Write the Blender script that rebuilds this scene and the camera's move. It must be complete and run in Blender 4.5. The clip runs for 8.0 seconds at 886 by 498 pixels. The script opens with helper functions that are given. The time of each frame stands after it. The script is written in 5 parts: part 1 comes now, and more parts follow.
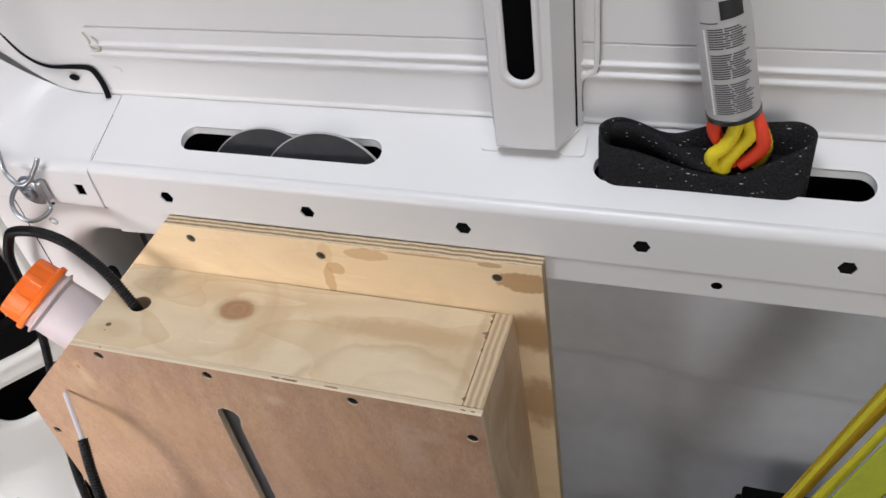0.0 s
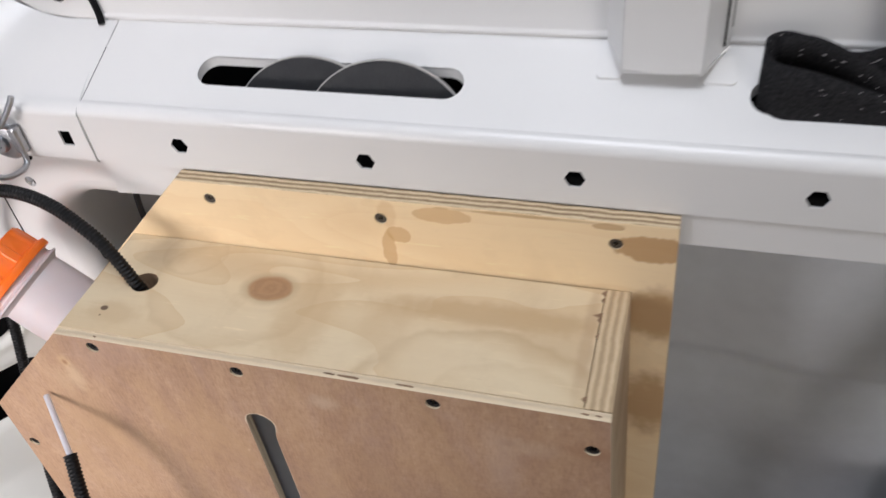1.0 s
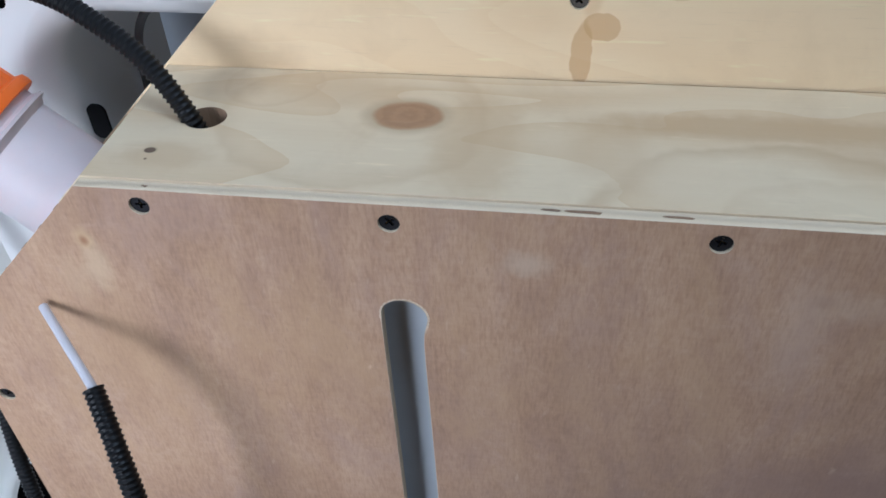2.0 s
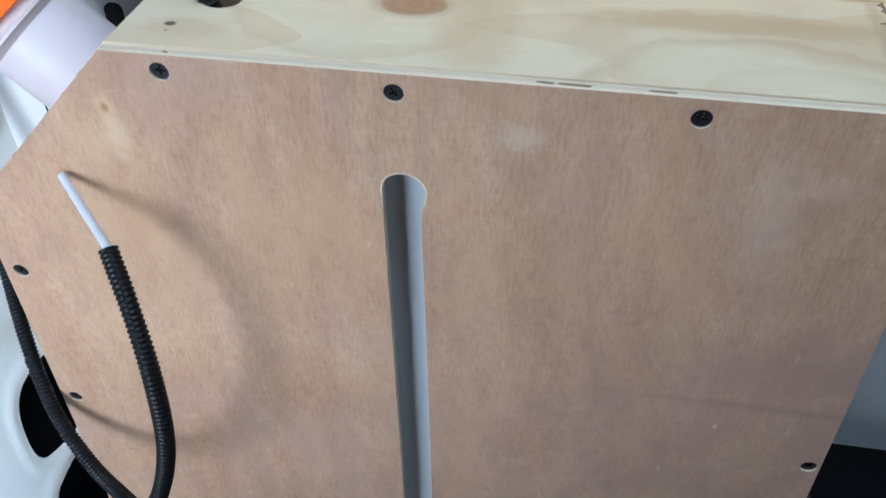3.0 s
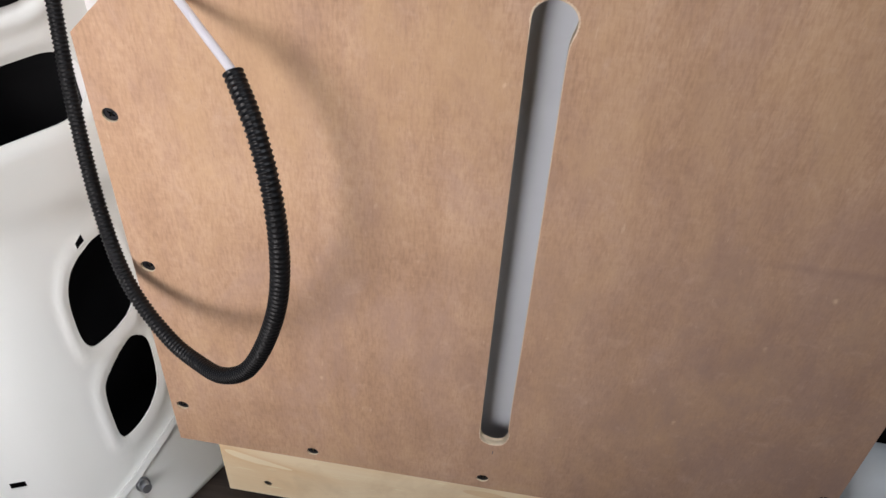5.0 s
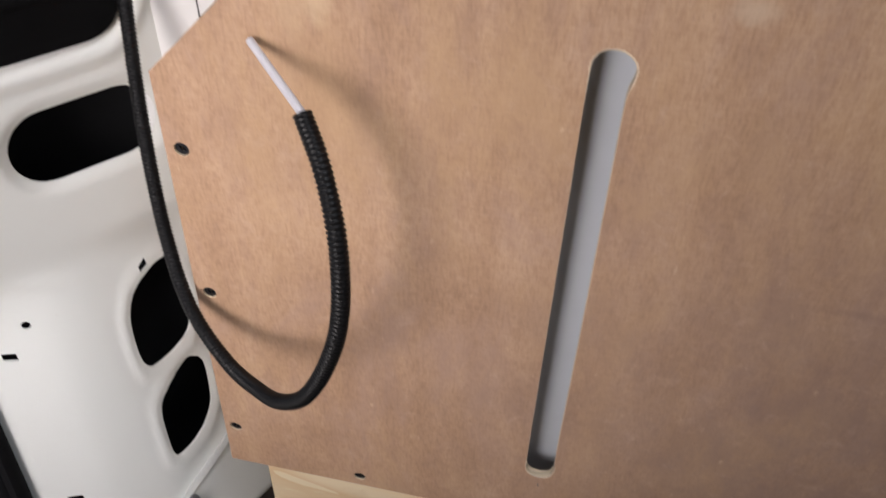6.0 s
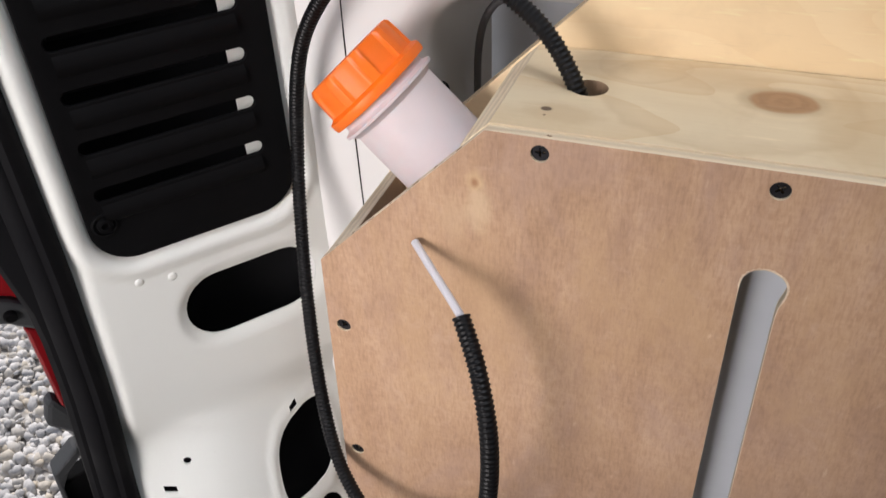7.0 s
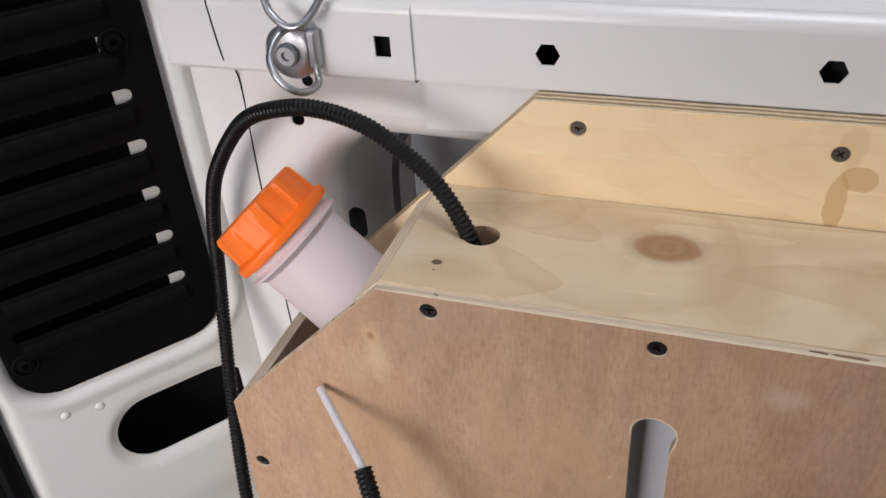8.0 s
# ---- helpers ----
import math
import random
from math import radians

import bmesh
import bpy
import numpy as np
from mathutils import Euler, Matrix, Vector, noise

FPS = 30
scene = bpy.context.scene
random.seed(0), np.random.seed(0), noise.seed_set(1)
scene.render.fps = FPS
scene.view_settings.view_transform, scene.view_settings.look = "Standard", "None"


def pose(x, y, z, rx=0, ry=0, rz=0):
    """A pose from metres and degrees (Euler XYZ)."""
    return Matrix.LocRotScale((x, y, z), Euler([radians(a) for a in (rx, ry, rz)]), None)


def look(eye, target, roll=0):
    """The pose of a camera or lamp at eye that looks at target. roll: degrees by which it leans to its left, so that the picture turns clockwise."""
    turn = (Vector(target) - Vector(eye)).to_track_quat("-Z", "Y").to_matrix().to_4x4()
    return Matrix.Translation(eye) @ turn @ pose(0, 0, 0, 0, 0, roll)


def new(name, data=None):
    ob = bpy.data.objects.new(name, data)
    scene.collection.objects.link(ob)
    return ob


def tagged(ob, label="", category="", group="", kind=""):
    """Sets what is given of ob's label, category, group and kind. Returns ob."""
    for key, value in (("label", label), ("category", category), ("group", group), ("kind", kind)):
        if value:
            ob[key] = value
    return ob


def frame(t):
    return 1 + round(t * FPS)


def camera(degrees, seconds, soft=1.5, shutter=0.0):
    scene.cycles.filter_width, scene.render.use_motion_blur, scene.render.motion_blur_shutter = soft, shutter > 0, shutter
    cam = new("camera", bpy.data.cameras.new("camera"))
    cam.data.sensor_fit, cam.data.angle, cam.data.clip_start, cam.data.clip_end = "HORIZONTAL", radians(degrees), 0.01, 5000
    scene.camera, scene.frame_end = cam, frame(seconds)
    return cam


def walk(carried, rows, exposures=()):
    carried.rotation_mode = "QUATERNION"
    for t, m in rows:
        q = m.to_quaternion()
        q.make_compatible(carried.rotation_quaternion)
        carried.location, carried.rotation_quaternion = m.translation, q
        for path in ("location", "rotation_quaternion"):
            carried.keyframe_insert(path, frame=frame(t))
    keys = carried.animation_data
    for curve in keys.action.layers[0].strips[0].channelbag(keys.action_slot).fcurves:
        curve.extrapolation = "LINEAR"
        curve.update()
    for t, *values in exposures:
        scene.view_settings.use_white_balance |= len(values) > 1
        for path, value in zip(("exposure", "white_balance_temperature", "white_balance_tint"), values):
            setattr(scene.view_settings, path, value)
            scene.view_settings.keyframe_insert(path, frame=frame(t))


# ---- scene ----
cam = camera(55.9, 8.0, shutter=0.2)
PATH = [
    (0, (0.607, -0.341, 1.046), (0.0, 1.037, -0.271), -9.7),
    (0.5, (0.572, -0.371, 1.032), (-0.022, 1.053, -0.24), -8.6),
    (1, (0.487, -0.28, 0.941), (-0.044, 1.118, -0.387), -7.8),
    (1.2, (0.422, -0.25, 0.891), (-0.073, 1.11, -0.489), -7.8),
    (1.5, (0.342, -0.234, 0.828), (-0.051, 1.116, -0.595), -6.0),
    (2, (0.299, -0.252, 0.76), (0.031, 1.235, -0.55), -2.9),
    (2.2, (0.315, -0.282, 0.759), (0.034, 1.21, -0.544), -3.0),
    (3.3, (0.287, -0.304, 0.704), (0.1, 1.169, -0.636), 2.2),
    (3.5, (0.247, -0.296, 0.672), (0.113, 1.202, -0.647), 4.2),
    (4, (0.237, -0.29, 0.654), (0.193, 1.209, -0.67), 5.6),
    (4.5, (0.234, -0.31, 0.669), (0.137, 1.148, -0.696), 4.9),
    (4.7, (0.231, -0.328, 0.677), (0.097, 1.105, -0.711), 4.2),
    (5.8, (0.233, -0.344, 0.677), (0.008, 1.082, -0.708), 2.7),
    (6, (0.224, -0.342, 0.691), (-0.049, 1.103, -0.666), 2.2),
    (6.2, (0.213, -0.34, 0.717), (-0.15, 1.127, -0.592), 0.9),
    (6.5, (0.205, -0.344, 0.744), (-0.289, 1.132, -0.511), -0.8),
    (7, (0.205, -0.33, 0.749), (-0.38, 1.162, -0.448), -2.6),
    (7.5, (0.221, -0.296, 0.785), (-0.352, 1.23, -0.374), -5.2),
    (8, (0.243, -0.287, 0.798), (-0.334, 1.258, -0.332), -4.3),
]
EXPOSURES = [(0.0, -0.32, 6500, 14), (1.0, -0.32, 6500, 14), (1.5, -0.40, 6450, 14), (2.0, -0.50, 5200, 7), (3.3, -0.08, 5000, 1), (4.1, 0.0, 5100, 0), (4.7, -0.10, 6250, 10), (6.0, -0.37, 6600, 15), (6.5, -0.43, 6550, 12), (7.0, -0.34, 6550, 13), (7.5, -0.32, 6550, 13), (8.0, -0.6, 6550, 14)]
walk(cam, [(t, look(eye, target, roll)) for t, eye, target, roll in PATH], EXPOSURES)

# ---- sky, sun, daylight in the rear doorway, and two added fill lamps ----
world = bpy.data.worlds.new("sky")
world.use_nodes = True
scene.world = world
sky = world.node_tree.nodes.new("ShaderNodeTexSky")
sky.sky_type, sky.sun_disc = "NISHITA", False
sky.sun_elevation, sky.sun_rotation = radians(58), radians(-40)
background = world.node_tree.nodes["Background"]
background.inputs["Strength"].default_value = 0.08
world.node_tree.links.new(sky.outputs[0], background.inputs["Color"])


def lamp(name, kind, m, energy, colour, **more):
    data = bpy.data.lights.new(name, kind)
    data.energy, data.color = energy, colour
    for key, value in more.items():
        if key == "angle":
            data.angle = value
        if key == "spread":
            data.spread = value
        if key == "size":
            data.shape, data.size, data.size_y = "RECTANGLE", value[0], value[1]
    ob = new(name, data)
    ob.matrix_world = m
    return ob


lamp("sun", "SUN", look((-1.2, 1.4, 3.0), (0, 0, 0)), 4.6, (1.0, 0.95, 0.88), angle=radians(12))
lamp("rear_doorway_daylight", "AREA", look((-0.22, -0.95, 0.66), (-0.08, 0.0, 0.40)), 1.95, (1.0, 0.95, 0.93), size=(0.50, 0.50), spread=radians(58))
# Unseen fill lamps added overhead and to the side to brighten the wall.
lamp("unseen_overhead_fill", "AREA", look((0.40, -0.23, 1.895), (0.46, 0.08, 0.6)), 12.3, (0.89, 0.945, 1.0), size=(0.55, 0.48))
lamp("unseen_side_fill", "AREA", look((1.50, -1.42, 1.10), (0.90, 0.20, 0.72)), 1.45, (1.0, 0.965, 0.90), size=(0.6, 0.9), spread=radians(54))



# ---- materials ----
class Nodes:
    """A short way to write a node material: each call makes one node and returns its first output."""

    def __init__(self, name):
        self.mat = bpy.data.materials.new(name)
        self.mat.use_nodes = True
        self.tree = self.mat.node_tree
        self.shader = self.tree.nodes["Principled BSDF"]

    def put(self, kind, inputs=None, out=0, operation="", use_clamp=False, interpolation_type=""):
        node = self.tree.nodes.new(kind)
        if operation:
            node.operation = operation
        if use_clamp:
            node.use_clamp = True
        if interpolation_type:
            node.interpolation_type = interpolation_type
        for key, value in (inputs or {}).items():
            self.feed(node.inputs[key], value)
        return node.outputs[out]

    def feed(self, socket, value):
        if isinstance(value, bpy.types.NodeSocket):
            self.tree.links.new(value, socket)
        else:
            socket.default_value = value

    def set(self, **values):
        for key, value in values.items():
            self.feed(self.shader.inputs[key.replace("_", " ")], value)
        return self

    def math(self, op, a, b=0.0, clamp=False):
        return self.put("ShaderNodeMath", {0: a, 1: b}, operation=op, use_clamp=clamp)

    def place(self, scale=(1, 1, 1), turn=(0, 0, 0)):
        co = self.put("ShaderNodeTexCoord", out=3)
        return self.put("ShaderNodeMapping", {0: co, "Scale": scale, "Rotation": turn})

    def noise(self, scale, where=None, detail=4.0, rough=0.55, warp=0.0):
        return self.put("ShaderNodeTexNoise", {"Vector": where or self.place(), "Scale": scale, "Detail": detail, "Roughness": rough, "Distortion": warp})

    def ramp(self, fac, *stops):
        node = self.tree.nodes.new("ShaderNodeValToRGB")
        self.feed(node.inputs[0], fac)
        bar = node.color_ramp.elements
        while len(bar) < len(stops):
            bar.new(0.5)
        for el, (pos, col) in zip(bar, stops):
            el.position, el.color = pos, (*col, 1) if len(col) == 3 else col
        return node.outputs[0]

    def mix(self, fac, a, b, mode="MIX"):
        node = self.tree.nodes.new("ShaderNodeMix")
        node.data_type, node.blend_type = "RGBA", mode
        for i, v in ((0, fac), (6, a), (7, b)):
            self.feed(node.inputs[i], (*v, 1) if isinstance(v, tuple) and len(v) == 3 else v)
        return node.outputs[2]

    def bump(self, height, strength=0.2, distance=0.001):
        return self.put("ShaderNodeBump", {"Height": height, "Strength": strength, "Distance": distance})

    def spot(self, centre, radii, soft=0.25, wobble=0.25, scale=60.0):
        """1 inside a wobbly ellipsoid round centre, 0 outside."""
        co = self.put("ShaderNodeTexCoord", out=3)
        rel = self.put("ShaderNodeVectorMath", {0: co, 1: centre}, operation="SUBTRACT")
        rel = self.put("ShaderNodeVectorMath", {0: rel, 1: tuple(1 / r for r in radii)}, operation="MULTIPLY")
        d = self.put("ShaderNodeVectorMath", {0: rel}, out=1, operation="LENGTH")
        d = self.math("ADD", d, self.math("MULTIPLY", self.math("SUBTRACT", self.noise(scale, detail=2), 0.5), wobble * 2))
        return self.put("ShaderNodeMapRange", {0: d, 1: 1.0 - soft, 2: 1.0 + soft, 3: 1.0, 4: 0.0}, interpolation_type="SMOOTHSTEP")


def plain(name, colour, rough=0.5, metal=0.0, grain=0.06, scale=90, bump=0.08, **more):
    """A surface of one colour with fine mottling, uneven gloss and a little relief."""
    n = Nodes(name)
    f = n.noise(scale)
    f2 = n.noise(scale / 9, detail=2)
    both = n.math("ADD", n.math("MULTIPLY", f, 0.5), n.math("MULTIPLY", f2, 0.5))
    dark, light = [tuple(min(1, c * k) for c in colour) for k in (1 - grain * 2, 1 + grain * 2)]
    n.set(Base_Color=n.ramp(both, (0.3, dark), (0.7, light)), Metallic=metal,
          Roughness=n.put("ShaderNodeMapRange", {0: f2, 1: 0.3, 2: 0.7, 3: rough * 0.85, 4: min(1, rough * 1.15)}))
    if bump:
        n.set(Normal=n.bump(f, bump))
    n.set(**more)
    return n.mat


def white_paint(name, colour):
    n = Nodes(name)
    f2 = n.noise(7, detail=3)
    dirt = n.noise(160, detail=5, rough=0.7)
    base = n.ramp(f2, (0.3, tuple(c * 0.965 for c in colour)), (0.7, colour))
    specks = n.put("ShaderNodeMapRange", {0: dirt, 1: 0.70, 2: 0.78, 3: 0.0, 4: 0.25})
    n.set(Base_Color=n.mix(specks, base, (0.52, 0.49, 0.44)), Roughness=n.put("ShaderNodeMapRange", {0: f2, 1: 0.3, 2: 0.7, 3: 0.30, 4: 0.42}),
          Coat_Weight=0.25, Coat_Roughness=0.2, Normal=n.bump(n.noise(900, detail=1), 0.03, 0.0004))
    return n.mat


PAINT = white_paint("white_van_paint", (0.77, 0.765, 0.755))
CREAM = white_paint("cream_white_van_paint", (0.765, 0.785, 0.755))
# White paint in shade: the shade is put into this blue-grey.
SKIN = plain("shaded_skin_paint", (0.62, 0.65, 0.70), 0.55, scale=40, grain=0.04)


def ply(name, axis, pale, dark, ring, marks=(), fine=1.0, stain=(), figure=0.5, bands=5.0, whorl=None, outlines=()):
    """Veneer with grain along one axis, wide cathedral figure, stains and knots."""
    n = Nodes(name)
    along = [26, 26, 26]
    along[axis] = 1.6
    thin = [190, 190, 190]
    thin[axis] = 7
    wide = n.noise(0.35, n.place(tuple(along)), 3, 0.5, 1.2)
    spread = [18, 18, 18]
    spread[axis] = 5.5
    field = n.noise(1.0, n.place(tuple(spread)), 1.5, 0.4, 0.7)
    if whorl:
        co = n.put("ShaderNodeTexCoord", out=3)
        rel = n.put("ShaderNodeVectorMath", {0: co, 1: whorl[0]}, operation="SUBTRACT")
        rel = n.put("ShaderNodeVectorMath", {0: rel, 1: tuple(1 / r for r in whorl[1])}, operation="MULTIPLY")
        far = n.put("ShaderNodeVectorMath", {0: rel}, out=1, operation="LENGTH")
        field = n.math("ADD", field, n.math("DIVIDE", 0.42, n.math("ADD", n.math("MULTIPLY", far, far), 1.0)))
    rings = n.math("FRACT", n.math("MULTIPLY", n.math("ADD", field, n.math("MULTIPLY", n.noise(1.0, n.place(tuple(thin)), 2), 0.012)), bands))
    tan = n.math("MULTIPLY", n.math("POWER", rings, 2.2), figure)
    fibre = n.noise(1.7, n.place(tuple(thin)), 5, 0.65)
    pores = n.noise(9.0, n.place(tuple(thin)), 2, 0.5)
    tone = n.math("ADD", n.math("MULTIPLY", wide, 0.6), n.math("ADD", n.math("MULTIPLY", rings, ring), n.math("MULTIPLY", fibre, 0.22 * fine)))
    col = n.ramp(tone, (0.36, pale), (0.86, dark))
    col = n.mix(tan, col, tuple(c * k for c, k in zip(dark, (0.96, 0.90, 0.80))))
    col = n.mix(n.put("ShaderNodeMapRange", {0: pores, 1: 0.62, 2: 0.75, 3: 0.0, 4: 0.22 * fine}), col, tuple(c * 0.55 for c in dark))
    cloud = n.noise(9, detail=4, rough=0.6)
    col = n.mix(n.put("ShaderNodeMapRange", {0: cloud, 1: 0.42, 2: 0.72, 3: 0.0, 4: 0.3}), col, tuple(a * 0.45 + b * 0.55 for a, b in zip(pale, dark)))
    short = [230, 230, 230]
    short[axis] = 28
    fleck = n.noise(1.3, n.place(tuple(short)), 2, 0.5)
    col = n.mix(n.put("ShaderNodeMapRange", {0: fleck, 1: 0.66, 2: 0.78, 3: 0.0, 4: 0.5 * fine}), col, tuple(min(1, c * 1.35) for c in pale))
    blotch = n.noise(22, detail=5, rough=0.65, warp=0.4)
    col = n.mix(n.put("ShaderNodeMapRange", {0: blotch, 1: 0.52, 2: 0.70, 3: 0.0, 4: 0.4 * fine}), col, tuple(c * 0.82 for c in dark))
    for centre, radii, colour, amount in outlines:
        ring = n.math("SUBTRACT", n.spot(centre, radii, 0.05, 0.16, 40), n.spot(centre, tuple(r * 0.90 for r in radii), 0.16, 0.16, 40), clamp=True)
        col = n.mix(n.math("MULTIPLY", ring, amount), col, colour)
    for centre, radii, colour, amount, soft in stain:
        col = n.mix(n.math("MULTIPLY", n.spot(centre, radii, soft + 0.10, 0.42, 85), amount), col, colour)
    for centre, radii, colour in marks:
        core = n.spot(centre, radii, 0.12, 0.12, 90)
        co = n.put("ShaderNodeTexCoord", out=3)
        rel = n.put("ShaderNodeVectorMath", {0: n.put("ShaderNodeVectorMath", {0: co, 1: centre}, operation="SUBTRACT"), 1: tuple(1 / r for r in radii)}, operation="MULTIPLY")
        d = n.put("ShaderNodeVectorMath", {0: rel}, out=1, operation="LENGTH")
        swirl = n.math("SINE", n.math("MULTIPLY", n.math("ADD", d, n.math("MULTIPLY", n.noise(150), 0.8)), 13.0))
        body = n.mix(n.math("MULTIPLY", n.math("ADD", swirl, 1.0), 0.15), colour, tuple(c * 0.62 for c in colour))
        halo = n.spot(centre, tuple(r * 1.25 for r in radii), 0.25, 0.15, 60)
        col = n.mix(n.math("MULTIPLY", halo, 0.75), col, tuple(c * 0.75 for c in dark))
        col = n.mix(core, col, body)
    n.set(Base_Color=col, Roughness=n.put("ShaderNodeMapRange", {0: fibre, 1: 0.3, 2: 0.7, 3: 0.52, 4: 0.72}), Specular_IOR_Level=0.3,
          Normal=n.bump(n.math("ADD", fibre, n.math("MULTIPLY", pores, 0.5)), 0.22 * fine, 0.0006))
    return n.mat


BROWN = (0.60, 0.36, 0.155)


def front_veneer():
    """Thin reddish veneer: short upright pores, soft streaks, lilac-grey mottling, pale flecks, a faint cross weave,
    and shade painted into the lower right.
    """
    n = Nodes("reddish_veneer")
    streak = n.noise(1.0, n.place((42, 42, 14)), 7, 0.72, 0.25)
    pores = n.noise(1.0, n.place((620, 620, 130)), 3, 0.6)
    weave = n.noise(1.0, n.place((110, 110, 520)), 3, 0.6)
    patch = n.noise(1.0, n.place((17, 17, 7)), 6, 0.65, 0.4)
    tone = n.math("ADD", n.math("MULTIPLY", streak, 0.34), n.math("ADD", n.math("MULTIPLY", pores, 0.40), n.math("ADD", n.math("MULTIPLY", patch, 0.36), n.math("MULTIPLY", n.math("SUBTRACT", weave, 0.5), 0.11))))
    col = n.ramp(tone, (0.435, (0.375, 0.226, 0.140)), (0.55, (0.486, 0.307, 0.193)), (0.665, (0.600, 0.400, 0.264)))
    grey = n.noise(1.0, n.place((36, 36, 13)), 7, 0.72, 0.3)
    col = n.mix(n.put("ShaderNodeMapRange", {0: grey, 1: 0.47, 2: 0.66, 3: 0.0, 4: 0.36}), col, (0.352, 0.222, 0.172))
    hue = n.noise(1.0, n.place((13, 13, 6)), 8, 0.68, 0.5)
    col = n.mix(n.put("ShaderNodeMapRange", {0: hue, 1: 0.50, 2: 0.66, 3: 0.0, 4: 0.55}), col, (0.575, 0.375, 0.215))
    col = n.mix(n.put("ShaderNodeMapRange", {0: hue, 1: 0.48, 2: 0.34, 3: 0.0, 4: 0.55}), col, (0.440, 0.295, 0.232))
    # Shade over the panel's lower right, painted in as mottled lilac-grey.
    lower_shade = n.math("MULTIPLY", n.spot((0.47, 0, 0.24), (0.24, 0.3, 0.17), 0.75, 0.5, 14), n.put("ShaderNodeMapRange", {0: n.noise(1.0, n.place((24, 24, 15)), 9, 0.80, 0.2), 1: 0.36, 2: 0.64, 3: 0.25, 4: 0.80}))
    col = n.mix(lower_shade, col, (0.318, 0.215, 0.180))
    pale = n.noise(1.0, n.place((60, 60, 60)), 6, 0.7, 0.6)
    col = n.mix(n.put("ShaderNodeMapRange", {0: pale, 1: 0.56, 2: 0.72, 3: 0.0, 4: 0.30}), col, (0.62, 0.44, 0.33))
    fine = n.noise(1.0, n.place((330, 330, 90)), 2, 0.5)
    col = n.mix(n.put("ShaderNodeMapRange", {0: fine, 1: 0.66, 2: 0.78, 3: 0.0, 4: 0.38}), col, (0.66, 0.48, 0.34))
    col = n.mix(n.put("ShaderNodeMapRange", {0: pores, 1: 0.58, 2: 0.72, 3: 0.0, 4: 0.42}), col, (0.27, 0.150, 0.098))
    cell = n.put("ShaderNodeTexVoronoi", {"Vector": n.place((1, 1, 0.5)), "Scale": 62.0, "Randomness": 1.0})
    fleck = n.put("ShaderNodeMapRange", {0: n.math("ADD", cell, n.math("MULTIPLY", n.math("SUBTRACT", n.noise(300, detail=3), 0.5), 0.22)), 1: 0.02, 2: 0.11, 3: 0.55, 4: 0.0})
    col = n.mix(n.math("MULTIPLY", fleck, n.math("GREATER_THAN", n.noise(24, detail=1), 0.52)), col, (0.72, 0.53, 0.36))
    for centre, radii, colour, amount in (((0.0955, 0, 0.514), (0.0050, 0.05, 0.0130), (0.68, 0.51, 0.33), 0.6), ((0.082, 0, 0.505), (0.007, 0.05, 0.012), (0.62, 0.45, 0.29), 0.3), ((0.2872, 0, 0.5325), (0.0080, 0.05, 0.0055), (0.66, 0.51, 0.38), 0.6), ((0.417, 0, 0.521), (0.016, 0.05, 0.007), (0.60, 0.44, 0.32), 0.4),
                                          ((0.0937, 0, 0.5295), (0.0036, 0.02, 0.0046), (0.66, 0.46, 0.26), 0.6), ((0.0937, 0, 0.5290), (0.0017, 0.02, 0.0024), (0.34, 0.16, 0.08), 0.8), ((0.405, 0, 0.523), (0.004, 0.02, 0.003), (0.34, 0.21, 0.14), 0.5), ((0.43, 0, 0.400), (0.05, 0.05, 0.022), (0.33, 0.21, 0.17), 0.45), ((0.45, 0, 0.372), (0.07, 0.05, 0.003), (0.30, 0.19, 0.15), 0.5),
                                          ((0.455, 0, 0.527), (0.012, 0.02, 0.006), (0.36, 0.19, 0.11), 0.5), ((0.40, 0, 0.505), (0.010, 0.05, 0.030), (0.60, 0.44, 0.33), 0.35)):
        col = n.mix(n.math("MULTIPLY", n.spot(centre, radii, 0.8, 0.7, 130), amount), col, colour)
    n.set(Base_Color=col, Roughness=n.put("ShaderNodeMapRange", {0: streak, 1: 0.3, 2: 0.7, 3: 0.50, 4: 0.68}), Specular_IOR_Level=0.3, Normal=n.bump(n.math("ADD", streak, n.math("ADD", pores, n.math("MULTIPLY", weave, 0.5))), 0.3, 0.0005))
    return n.mat


